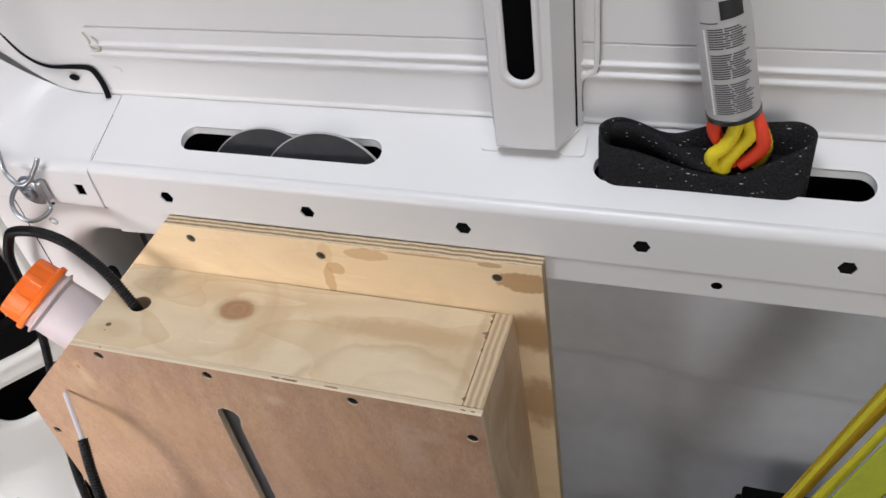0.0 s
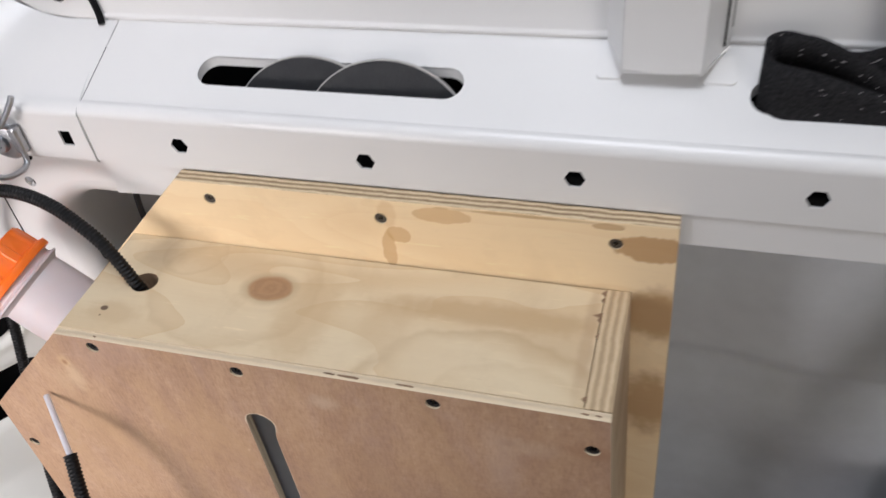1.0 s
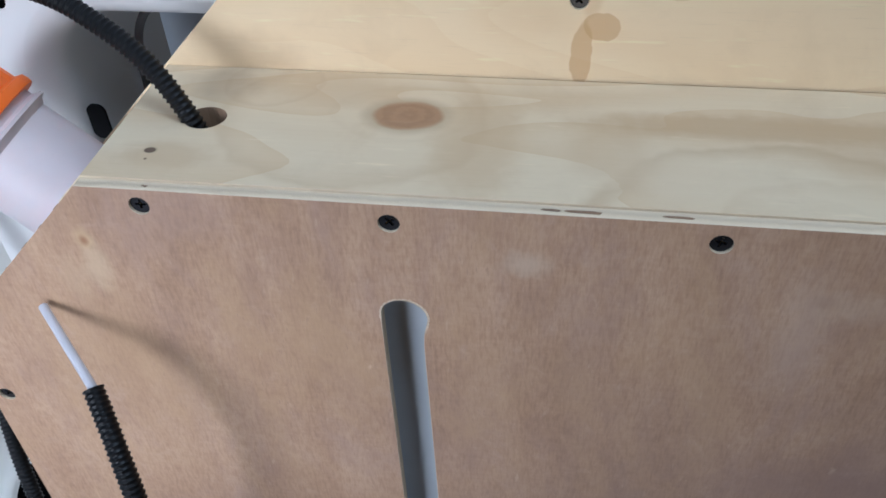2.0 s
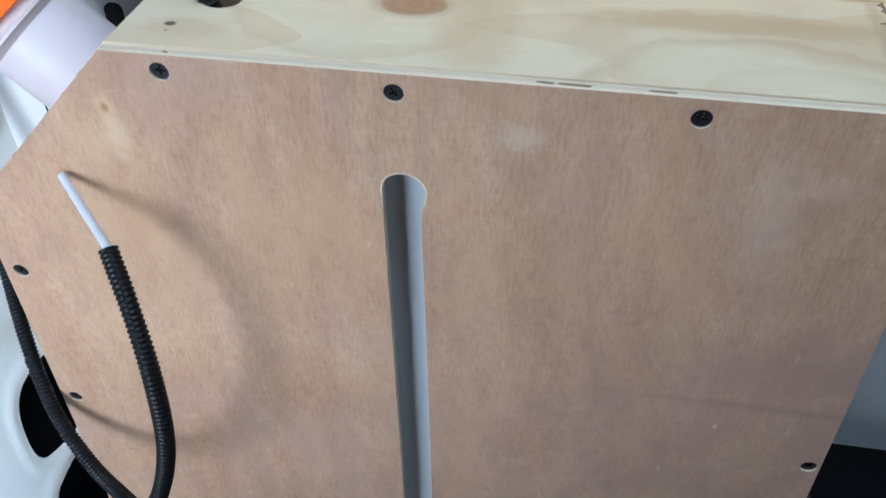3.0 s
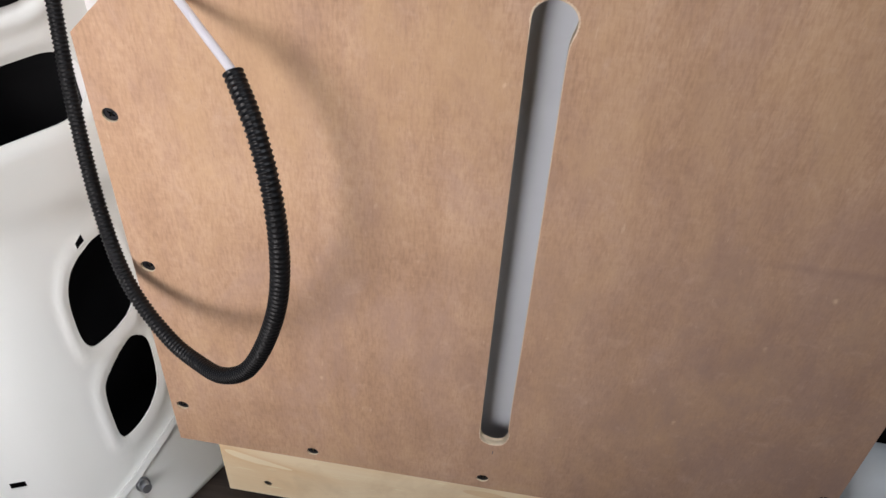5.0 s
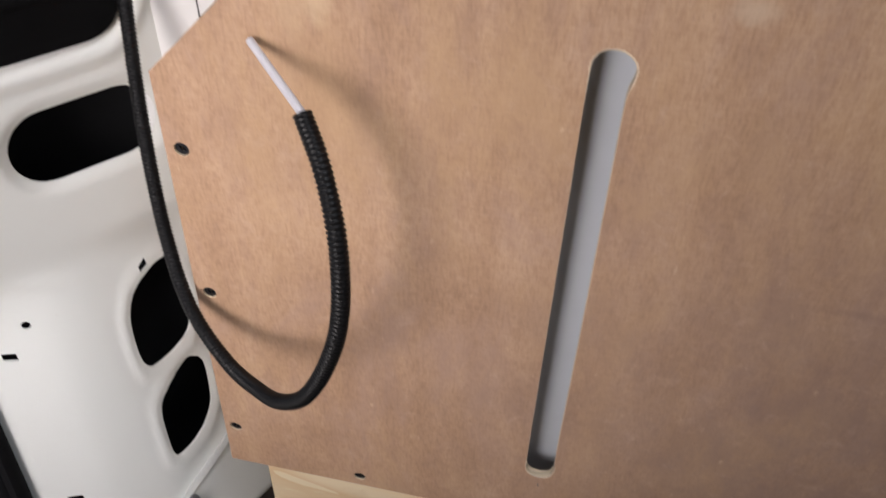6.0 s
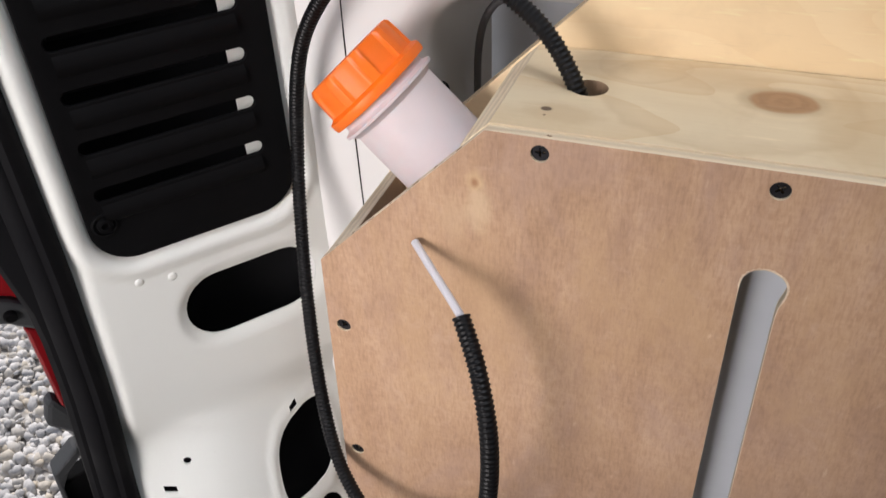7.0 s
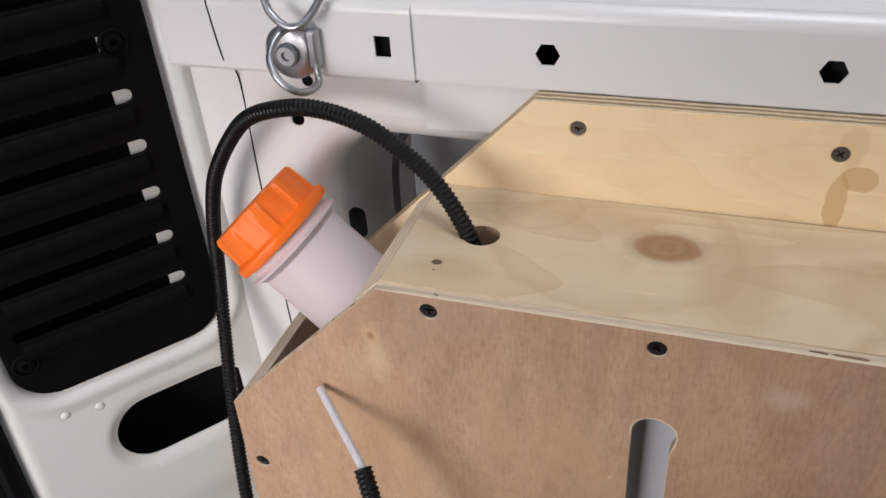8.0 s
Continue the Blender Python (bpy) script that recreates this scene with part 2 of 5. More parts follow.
VENEER = front_veneer()
PINE = ply("pale_pine_veneer", 0, (0.70, 0.578, 0.392), (0.60, 0.448, 0.275), 0.03, fine=0.6, figure=0.5, bands=3.2, whorl=((0.229, 0.064, 0.56), (0.045, 0.030, 1.0)),
           outlines=[((0.205, 0.062, 0.56), (0.062, 0.055, 0.3), (0.46, 0.32, 0.18), 0.38), ((0.226, 0.066, 0.56), (0.033, 0.024, 0.3), (0.50, 0.36, 0.21), 0.15),
                     ((0.385, 0.002, 0.56), (0.074, 0.051, 0.3), (0.45, 0.31, 0.17), 0.7), ((0.405, -0.010, 0.56), (0.052, 0.040, 0.3), (0.52, 0.38, 0.22), 0.35), ((0.160, 0.088, 0.56), (0.024, 0.022, 0.3), (0.50, 0.36, 0.22), 0.35)],
           marks=[((0.229, 0.064, 0.56), (0.0155, 0.0115, 0.02), (0.40, 0.235, 0.125)), ((0.122, 0.027, 0.56), (0.0026, 0.0020, 0.02), (0.15, 0.10, 0.065)),
                  ((0.1225, 0.0205, 0.56), (0.0007, 0.0007, 0.02), (0.25, 0.17, 0.1))],
           stain=[((0.262, 0.045, 0.56), (0.018, 0.040, 0.05), (0.52, 0.37, 0.21), 0.5, 0.35), ((0.190, 0.083, 0.56), (0.035, 0.014, 0.05), (0.54, 0.39, 0.23), 0.45, 0.4),
                  ((0.385, 0.066, 0.56), (0.075, 0.010, 0.05), (0.50, 0.345, 0.19), 0.7, 0.35), ((0.318, 0.045, 0.56), (0.016, 0.022, 0.05), (0.53, 0.38, 0.22), 0.5, 0.35),
                  ((0.352, 0.030, 0.56), (0.045, 0.020, 0.05), (0.73, 0.62, 0.44), 0.35, 0.6), ((0.425, 0.045, 0.56), (0.03, 0.012, 0.05), (0.54, 0.39, 0.23), 0.5, 0.4),
                  ((0.133, 0.084, 0.56), (0.016, 0.016, 0.05), (0.36, 0.27, 0.18), 0.5, 0.6), ((0.130, 0.024, 0.56), (0.020, 0.010, 0.05), (0.53, 0.38, 0.22), 0.55, 0.35),
                  ((0.443, 0.060, 0.56), (0.004, 0.045, 0.05), (0.47, 0.33, 0.2), 0.6, 0.4)])
YELLOWPINE = ply("yellow_pine_veneer", 0, (0.90, 0.705, 0.445), (0.82, 0.605, 0.36), 0.04, fine=0.6, figure=0.22,
                 stain=[((0.3130, 0.1, 0.5870), (0.0085, 0.05, 0.0070), BROWN, 0.62, -0.04), ((0.3045, 0.1, 0.574), (0.0052, 0.05, 0.015), BROWN, 0.62, -0.03), ((0.3070, 0.1, 0.604), (0.0062, 0.05, 0.0110), BROWN, 0.30, 0.1),
                        ((0.344, 0.1, 0.6068), (0.0185, 0.05, 0.0066), BROWN, 0.55, -0.05), ((0.278, 0.1, 0.594), (0.018, 0.05, 0.014), BROWN, 0.14, 0.6), ((0.390, 0.1, 0.6133), (0.028, 0.05, 0.0011), BROWN, 0.6, 0.0),
                        ((0.474, 0.1, 0.597), (0.024, 0.05, 0.0105), (0.46, 0.26, 0.11), 0.8, 0.0), ((0.448, 0.1, 0.6115), (0.010, 0.05, 0.0025), (0.46, 0.26, 0.11), 0.6, 0.0), ((0.480, 0.1, 0.54), (0.022, 0.05, 0.022), (0.40, 0.22, 0.09), 0.8, 0.3),
                        ((0.480, 0.1, 0.45), (0.022, 0.05, 0.03), (0.40, 0.22, 0.09), 0.75, 0.3), ((0.135, 0.1, 0.567), (0.03, 0.05, 0.012), (0.50, 0.36, 0.21), 0.45, 0.5),
                        ((0.40, 0.1, 0.6135), (0.05, 0.05, 0.0012), (0.52, 0.36, 0.2), 0.6, 0.4)])
SIDEPINE = ply("stained_pine_veneer", 2, (0.66, 0.50, 0.33), (0.50, 0.35, 0.20), 0.05, fine=0.9, figure=0.5, bands=4.0,
               stain=[((0.47, 0.05, 0.515), (0.05, 0.03, 0.02), (0.44, 0.28, 0.15), 0.6, 0.5), ((0.47, 0.085, 0.43), (0.05, 0.02, 0.06), (0.42, 0.27, 0.15), 0.6, 0.5), ((0.47, 0.02, 0.40), (0.05, 0.015, 0.05), (0.46, 0.31, 0.18), 0.5, 0.5)])
PLINTH = ply("fresh_pine_veneer", 0, (0.92, 0.79, 0.56), (0.80, 0.60, 0.36), 0.10, figure=0.8, bands=3.5)
INSIDE = ply("brown_inner_veneer", 2, (0.42, 0.29, 0.19), (0.33, 0.22, 0.14), 0.1)


def ply_edge(name, axis, start, pitch, pale=0.0, tint=(0.78, 0.66, 0.48)):
    """Cut plywood: pale and dark plies side by side across one axis, torn and chipped."""
    n = Nodes(name)
    co = n.put("ShaderNodeSeparateXYZ", {0: n.put("ShaderNodeTexCoord", out=3)}, out=axis)
    rough = n.noise(140, detail=5, rough=0.7)
    at = n.math("DIVIDE", n.math("SUBTRACT", n.math("ADD", co, n.math("MULTIPLY", n.math("SUBTRACT", n.noise(45, detail=6, rough=0.75), 0.5), 0.0042)), start), pitch)
    wave = n.math("SINE", n.math("MULTIPLY", at, math.pi * 2))
    col = n.ramp(n.math("ADD", n.math("MULTIPLY", wave, 0.35), n.math("ADD", n.math("MULTIPLY", rough, 0.35), 0.3)),
                 (0.2, (0.29, 0.20, 0.12)), (0.42, (0.46, 0.335, 0.20)), (0.62, (0.62, 0.48, 0.31)), (0.9, (0.74, 0.61, 0.42)))
    if pale:
        col = n.mix(pale, col, tint)
    n.set(Base_Color=col, Roughness=0.75, Specular_IOR_Level=0.2, Normal=n.bump(n.math("ADD", wave, n.math("MULTIPLY", rough, 2.5)), 0.5, 0.0006))
    return n.mat


EDGE_Y = ply_edge("plywood_edge_across_y", 1, 0.1015, 0.0044)
EDGE_X = ply_edge("plywood_edge_across_x", 0, 0.449, 0.0052, 0.50, (0.58, 0.44, 0.28))
EDGE_L = ply_edge("left_plywood_edge_across_x", 0, 0.0, 0.0040, 0.70, (0.66, 0.58, 0.46))
EDGE_Z = ply_edge("plywood_edge_across_z", 2, 0.545, 0.0050, 0.7)
EDGE_F = ply_edge("thin_plywood_edge", 1, -0.0005, 0.0062, 0.7)
RAW = plain("raw_broken_wood", (0.74, 0.60, 0.44), 0.8, scale=700, grain=0.14, bump=0.4)
CHIP = plain("dark_torn_ply", (0.24, 0.15, 0.09), 0.85, scale=700, grain=0.2, bump=0.4)
BLACK_PLASTIC = plain("black_plastic", (0.0035, 0.0035, 0.004), 0.6, scale=300, bump=0.12, Specular_IOR_Level=0.08)
RUBBER = plain("black_rubber", (0.005, 0.005, 0.006), 0.8, scale=200, bump=0.15, Specular_IOR_Level=0.12)
CONDUIT = plain("black_corrugated_plastic", (0.0045, 0.0045, 0.005), 0.42, scale=200, bump=0.05, Specular_IOR_Level=0.22)
# Near-black for sheets standing in for shade in hollows, and for joints.
DARK = plain("hollow_shade_and_joint_black", (0.008, 0.008, 0.009), 0.9, scale=30, Specular_IOR_Level=0.1)
STEEL = plain("zinc_plated_steel", (0.42, 0.43, 0.45), 0.38, 1.0, scale=250, bump=0.1)
SCREW = plain("black_phosphate_steel", (0.035, 0.035, 0.04), 0.42, 0.8, scale=400)
ZINC_SCREW = plain("dull_zinc_screw", (0.13, 0.12, 0.11), 0.45, 0.9, scale=400)
ORANGE = plain("orange_plastic", (1.0, 0.175, 0.006), 0.42, scale=160, bump=0.06, grain=0.03, Subsurface_Weight=0.1, Subsurface_Radius=(0.006, 0.003, 0.001))
MILKY = plain("milky_polyethylene", (0.68, 0.60, 0.61), 0.42, scale=60, grain=0.02, bump=0.04, Subsurface_Weight=0.45, Subsurface_Radius=(0.012, 0.008, 0.007))
TANK = plain("milky_tank_wall", (0.60, 0.64, 0.69), 0.32, scale=50, grain=0.02, bump=0.05)
TUBE = plain("translucent_white_tube", (0.60, 0.585, 0.61), 0.35, scale=100, grain=0.02, Subsurface_Weight=0.3, Subsurface_Radius=(0.004, 0.004, 0.004))
RED_LENS = plain("red_lamp_lens", (0.26, 0.008, 0.012), 0.15, scale=60, bump=0.3, Coat_Weight=0.5)
GREY_PLASTIC = plain("dark_grey_bumper_plastic", (0.045, 0.048, 0.052), 0.6, scale=400, bump=0.3)
GREY_LINING = plain("blue_grey_painted_steel", (0.42, 0.45, 0.47), 0.45, scale=30)
STRAP = plain("fluorescent_yellow_webbing", (0.74, 0.68, 0.04), 0.75, scale=900, bump=0.5)
STRAP_GREEN = plain("yellow_green_webbing", (0.50, 0.56, 0.05), 0.8, scale=900, bump=0.5)
# The yellow webbing's shaded side, its shade put into the amber colour.
STRAP_SHADE = plain("shaded_yellow_webbing", (0.60, 0.40, 0.02), 0.8, scale=900, bump=0.5)
ROPE_Y = plain("yellow_rope", (0.85, 0.68, 0.02), 0.6, scale=700, bump=0.5)
ROPE_R = plain("red_rope", (0.80, 0.06, 0.02), 0.6, scale=700, bump=0.5)
DISC = plain("dark_abrasive_disc", (0.03, 0.031, 0.034), 0.7, scale=500, bump=0.4)
DISC_RIM = plain("grey_disc_rim", (0.45, 0.44, 0.42), 0.6, scale=300)
CAN_WHITE = plain("printed_white_can", (0.44, 0.43, 0.42), 0.32, scale=60, grain=0.02)
CAN_PALE = plain("white_can_print", (0.82, 0.82, 0.81), 0.35)
INK = plain("grey_ink", (0.10, 0.10, 0.105), 0.5)
INK_DARK = plain("black_ink", (0.02, 0.02, 0.02), 0.5)
# Linings of the unseen roof and walls, chosen for how they bounce light.
ROOF = plain("white_unseen_lining", (0.74, 0.74, 0.74), 0.7, scale=20)
LINING = plain("dim_brown_unseen_lining", (0.22, 0.16, 0.11), 0.7, scale=20)


def felt():
    n = Nodes("black_speckled_felt")
    cell = n.put("ShaderNodeTexVoronoi", {"Vector": n.place((0.5, 1, 1.8)), "Scale": 230.0, "Randomness": 1.0})
    dots = n.put("ShaderNodeMapRange", {0: cell, 1: 0.13, 2: 0.2, 3: 1.0, 4: 0.0})
    keep = n.math("GREATER_THAN", n.noise(330, detail=1), 0.55)
    fuzz = n.noise(700, detail=4)
    n.set(Base_Color=n.mix(n.math("MULTIPLY", dots, keep), n.ramp(fuzz, (0.3, (0.008, 0.008, 0.009)), (0.7, (0.03, 0.029, 0.03))), (0.55, 0.52, 0.52)),
          Roughness=0.95, Specular_IOR_Level=0.1, Normal=n.bump(fuzz, 0.8, 0.001))
    return n.mat


def dark_boards():
    n = Nodes("dark_brown_floor_board")
    grain = n.noise(2.0, n.place((6, 90, 90)), 5, 0.65)
    n.set(Base_Color=n.ramp(grain, (0.3, (0.018, 0.013, 0.010)), (0.7, (0.055, 0.040, 0.030))), Roughness=0.5, Normal=n.bump(grain, 0.3))
    return n.mat


def pebbles():
    n = Nodes("pale_limestone_pebbles")
    rnd = n.put("ShaderNodeNewGeometry", out=8)
    f = n.noise(120, detail=4)
    col = n.ramp(rnd, (0.0, (0.48, 0.48, 0.49)), (0.35, (0.74, 0.735, 0.73)), (0.6, (0.84, 0.83, 0.82)), (0.8, (0.64, 0.57, 0.46)), (1.0, (0.58, 0.60, 0.64)))
    n.set(Base_Color=n.mix(0.22, col, n.ramp(f, (0.3, (0.25, 0.24, 0.23)), (0.7, (0.75, 0.74, 0.72)))), Roughness=0.85, Normal=n.bump(f, 0.4, 0.002))
    return n.mat


FELT, BOARDS, PEBBLE = felt(), dark_boards(), pebbles()


def grit():
    """The bed of the same pebbles, further off: each cell a stone of its own grey."""
    n = Nodes("pale_pebble_bed")
    cells = {"Vector": n.place(), "Scale": 42.0, "Randomness": 1.0}
    tone = n.put("ShaderNodeSeparateColor", {0: n.put("ShaderNodeTexVoronoi", cells, out=1)})
    far = n.put("ShaderNodeTexVoronoi", cells)
    col = n.ramp(tone, (0.0, (0.42, 0.415, 0.41)), (0.4, (0.66, 0.65, 0.635)), (0.7, (0.76, 0.75, 0.73)), (1.0, (0.54, 0.48, 0.39)))
    col = n.mix(n.put("ShaderNodeMapRange", {0: far, 1: 0.35, 2: 0.6, 3: 0.0, 4: 0.6}), col, (0.16, 0.15, 0.14))
    n.set(Base_Color=n.mix(0.2, col, n.ramp(n.noise(3.0), (0.3, (0.3, 0.29, 0.28)), (0.7, (0.6, 0.59, 0.58)))), Roughness=0.9, Normal=n.bump(far, -0.8, 0.01))
    return n.mat


EARTH = grit()


# ---- mesh helpers ----
def mesh_of(bm, name, smooth=0.0):
    bmesh.ops.recalc_face_normals(bm, faces=bm.faces)
    me = bpy.data.meshes.new(name)
    if smooth:
        for f in bm.faces:
            f.smooth = True
        for e in bm.edges:
            if len(e.link_faces) == 2 and e.calc_face_angle(0) > radians(smooth):
                e.smooth = False
    bm.to_mesh(me)
    bm.free()
    return me


def part(name, bm, material, parent=None, label="", smooth=0.0, bevel=0.0, m=None):
    me = mesh_of(bm, name, smooth)
    for mat in material if isinstance(material, list) else [material]:
        me.materials.append(mat)
    ob = new(name, me)
    if parent:
        ob.parent = parent
    if m:
        ob.matrix_basis = m
    if bevel:
        mod = ob.modifiers.new("edge", "BEVEL")
        mod.width, mod.segments, mod.limit_method, mod.angle_limit = bevel, 2, "ANGLE", radians(50)
    return tagged(ob, label)


def thing(name, label, category, kind="", group="", at=(0, 0, 0)):
    ob = new(name)
    ob.location = at
    ob.empty_display_size = 0.02
    return tagged(ob, label, category, group, kind)


def circle(cx, cy, r, n=20, turn=0.0, ry=None):
    return [(cx + r * math.cos(turn + 2 * math.pi * i / n), cy + (ry or r) * math.sin(turn + 2 * math.pi * i / n)) for i in range(n)]


def rounded(x0, y0, x1, y1, r, n=6):
    """A rectangle with rounded corners, counter-clockwise; r: one radius, or four from the lower left on."""
    rs = r if isinstance(r, tuple) else (r,) * 4
    out = []
    for (cx, cy, a), q in zip(((x0, y0, 180), (x1, y0, 270), (x1, y1, 0), (x0, y1, 90)), rs):
        px, py = cx + (q if cx == x0 else -q), cy + (q if cy == y0 else -q)
        for i in range(n + 1):
            b = radians(a + 90 * i / n)
            out.append((px + q * math.cos(b), py + q * math.sin(b)))
    return out


def plate(outline, holes, thick, to, bm=None):
    """A flat sheet with holes through it: outlines in (u, v), thickness along w, and to(u, v, w) gives the place."""
    bm = bm or bmesh.new()
    for w in (0.0, thick):
        loops, edges = [], []
        for loop in [outline, *holes]:
            vs = [bm.verts.new(to(u, v, w)) for u, v in loop]
            loops.append(vs)
            edges += [bm.edges.new((vs[i - 1], vs[i])) for i in range(len(vs))]
        bmesh.ops.triangle_fill(bm, use_beauty=True, edges=edges)
        if w == 0.0:
            first = loops
    for a, b in zip(first, loops):
        for i in range(len(a)):
            bm.faces.new((a[i - 1], a[i], b[i], b[i - 1]))
    return bm


def sweep(profile, stations, closed=True, bm=None, caps=False):
    """Joins copies of a profile: stations are functions of a profile point that give its place."""
    bm = bm or bmesh.new()
    rings = [[bm.verts.new(st(*q)) for q in profile] for st in stations]
    k = len(profile)
    for a, b in zip(rings, rings[1:]):
        for i in range(k if closed else k - 1):
            j = (i + 1) % k
            bm.faces.new((a[i], a[j], b[j], b[i]))
    if caps:
        bm.faces.new(rings[0])
        bm.faces.new(rings[-1])
    return bm


def spline(points, step=0.002):
    """Even points along a smooth curve through the given ones."""
    p = [Vector(q) for q in points]
    p = [p[0] * 2 - p[1], *p, p[-1] * 2 - p[-2]]
    fine = []
    for a, b, c, d in zip(p, p[1:], p[2:], p[3:]):
        for i in range(40):
            t = i / 40
            fine.append(0.5 * ((2 * b) + (c - a) * t + (2 * a - 5 * b + 4 * c - d) * t * t + (3 * b - a - 3 * c + d) * t ** 3))
    fine.append(p[-2])
    out, gone = [fine[0]], 0.0
    for a, b in zip(fine, fine[1:]):
        seg = (b - a).length
        while seg > 1e-9 and gone + seg >= step:
            k = (step - gone) / seg
            a = a.lerp(b, k)
            out.append(a)
            seg, gone = (b - a).length, 0.0
        gone += seg
    return out


def pipe(points, radius, sides=12, bm=None, caps=True, flat=None):
    """A tube along points; radius: a number or a function of the length gone. flat: a fixed side direction with its two radii."""
    bm = bm or bmesh.new()
    side = None
    rings, gone = [], 0.0
    for i, q in enumerate(points):
        d = (points[min(i + 1, len(points) - 1)] - points[max(i - 1, 0)]).normalized()
        if side is None:
            side = d.orthogonal().normalized()
        side = (side - d * side.dot(d)).normalized()
        if i:
            gone += (q - points[i - 1]).length
        r = radius(gone) if callable(radius) else radius
        up = d.cross(side)
        rings.append([bm.verts.new(q + side * (r * math.cos(2 * math.pi * k / sides)) + up * (r * math.sin(2 * math.pi * k / sides))) for k in range(sides)])
    for a, b in zip(rings, rings[1:]):
        for k in range(sides):
            bm.faces.new((a[k], a[(k + 1) % sides], b[(k + 1) % sides], b[k]))
    if caps:
        bm.faces.new(rings[0])
        bm.faces.new(rings[-1])
    return bm


def lathe(profile, m, sides=40, bm=None, wave=None, caps=True):
    """Turns (radius, height) pairs round z, then places them by m; wave(angle, radius, height) may alter the radius."""
    bm = bm or bmesh.new()
    rings = []
    for r, z in profile:
        ring = []
        for k in range(sides):
            a = 2 * math.pi * k / sides
            q = wave(a, r, z) if wave else r
            ring.append(bm.verts.new(m @ Vector((q * math.cos(a), q * math.sin(a), z))))
        rings.append(ring)
    for a, b in zip(rings, rings[1:]):
        for k in range(sides):
            bm.faces.new((a[k], a[(k + 1) % sides], b[(k + 1) % sides], b[k]))
    if caps:
        bm.faces.new(rings[0])
        bm.faces.new(rings[-1])
    return bm


def block(x0, y0, z0, x1, y1, z1, bm=None):
    bm = bm or bmesh.new()
    bmesh.ops.create_cube(bm, size=1, matrix=Matrix.Translation(((x0 + x1) / 2, (y0 + y1) / 2, (z0 + z1) / 2)) @ Matrix.Diagonal((x1 - x0, y1 - y0, z1 - z0, 1)))
    return bm


def smoothstep(a, b, x):
    t = min(1, max(0, (x - a) / (b - a)))
    return t * t * (3 - 2 * t)


def front(y):
    return lambda u, v, w: Vector((u, y + w, v))


# ---- the van's side wall: rail with ledge, upper panel, upright, outer skin ----
wall = thing("wall_side", "white painted pressed steel inside wall of a van", "wall", "structure")
X_END = 2.398

hexes = [circle(x, 0.635, 0.0066, 6, ry=0.0066) for x in (0.158, 0.293, 0.426, 0.560, 0.695, 0.830, 0.965)]
bm = plate([(0.0848, 0.616), (X_END, 0.616), (X_END, 0.653), (0.0848, 0.653)], hexes, 0.0014, front(0.114))
part("rail_face", bm, PAINT, wall, "white rail face with hexagonal holes")
LEDGE_D = Vector((0, 0.066, 0.0262)).normalized()
LEDGE_0 = Vector((0, 0.1235, 0.6605))


def ledge(u, v, w):
    q = LEDGE_0 + LEDGE_D * v
    return Vector((u, q.y + 0.0014 * w * 0.37, q.z - w))


def nose(x0, x1, out=0.0, name="rail_edge"):
    """The rounded upper edge between the rail's face and its ledge."""
    arc = []
    for i in range(9):
        a = radians(180 - 68 * i / 8)
        arc.append((0.114 + 0.0115 + 0.0115 * math.cos(a), 0.653 + 0.0095 * math.sin(a)))
    arc[-1] = (LEDGE_0.y, LEDGE_0.z)
    return sweep([(y - out, z) for y, z in arc], [lambda y, z, x=x: Vector((x, y, z)) for x in (x0, x1)], closed=False)


part("rail_edge", nose(0.0848, X_END), PAINT, wall, smooth=60)


def stadium(u0, v0, u1, v1, n=9):
    return rounded(u0, v0, u1, v1, (v1 - v0) / 2 * 0.98, n)


SLOTS = [stadium(0.165, 0.019, 0.351, 0.043), stadium(0.519, 0.022, 0.708, 0.046), stadium(0.84, 0.020, 1.03, 0.044)]
part("rail_ledge", plate([(0.0848, 0), (X_END, 0), (X_END, 0.071), (0.0848, 0.071)], SLOTS, 0.0014, ledge), PAINT, wall, "white ledge with long rounded slots")
for hole in SLOTS:
    ring = [ledge(u, v, 0.0) for u, v in hole]
    inner = [ledge(u, v, 0.007) for u, v in hole]
    bm = bmesh.new()
    a, b = [bm.verts.new(q) for q in ring], [bm.verts.new(q) for q in inner]
    for i in range(len(a)):
        bm.faces.new((a[i - 1], a[i], b[i], b[i - 1]))
    part("slot_flange", bm, PAINT, wall, smooth=60)
flange_holes = [circle(x, 0.6035, 0.0042, 14) for x in (0.614, 0.88, 1.15)]
part("rail_flange", plate([(0.089, 0.5865), (0.16, 0.589), (0.5, 0.592), (X_END, 0.598), (X_END, 0.6158), (0.089, 0.6158)], flange_holes, 0.0014, front(0.1152)), PAINT, wall)
# Near-black sheets stand in for the shade inside the rail.
part("rail_shade_back", plate([(0.0, 0.60), (X_END, 0.60), (X_END, 0.665), (0.0, 0.665)], [], 0.002, front(0.186)), DARK, wall)
part("rail_shade_floor", block(0.088, 0.1182, 0.598, X_END, 0.186, 0.600), DARK, wall)

# the end of the rail towards the rear door, a separate pressing with a rolled lower edge
roll = [(0.1128, 0.6170), (0.1130, 0.6158), (0.1138, 0.6146), (0.1152, 0.6138), (0.1190, 0.6132), (0.1232, 0.6126)]
part("rail_end_roll", sweep(roll, [lambda y, z, x=x: Vector((x, y, z)) for x in (-0.085, 0.0846)], closed=False), PAINT, wall, smooth=70)
# A near-black disc is painted on for the hole's darkness.
part("drain_hole_shade", plate(circle(0.0135, 0.6072, 0.0034, 12), [], 0.0006, front(0.1215)), DARK, wall)
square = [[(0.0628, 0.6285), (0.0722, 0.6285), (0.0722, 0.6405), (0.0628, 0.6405)]]
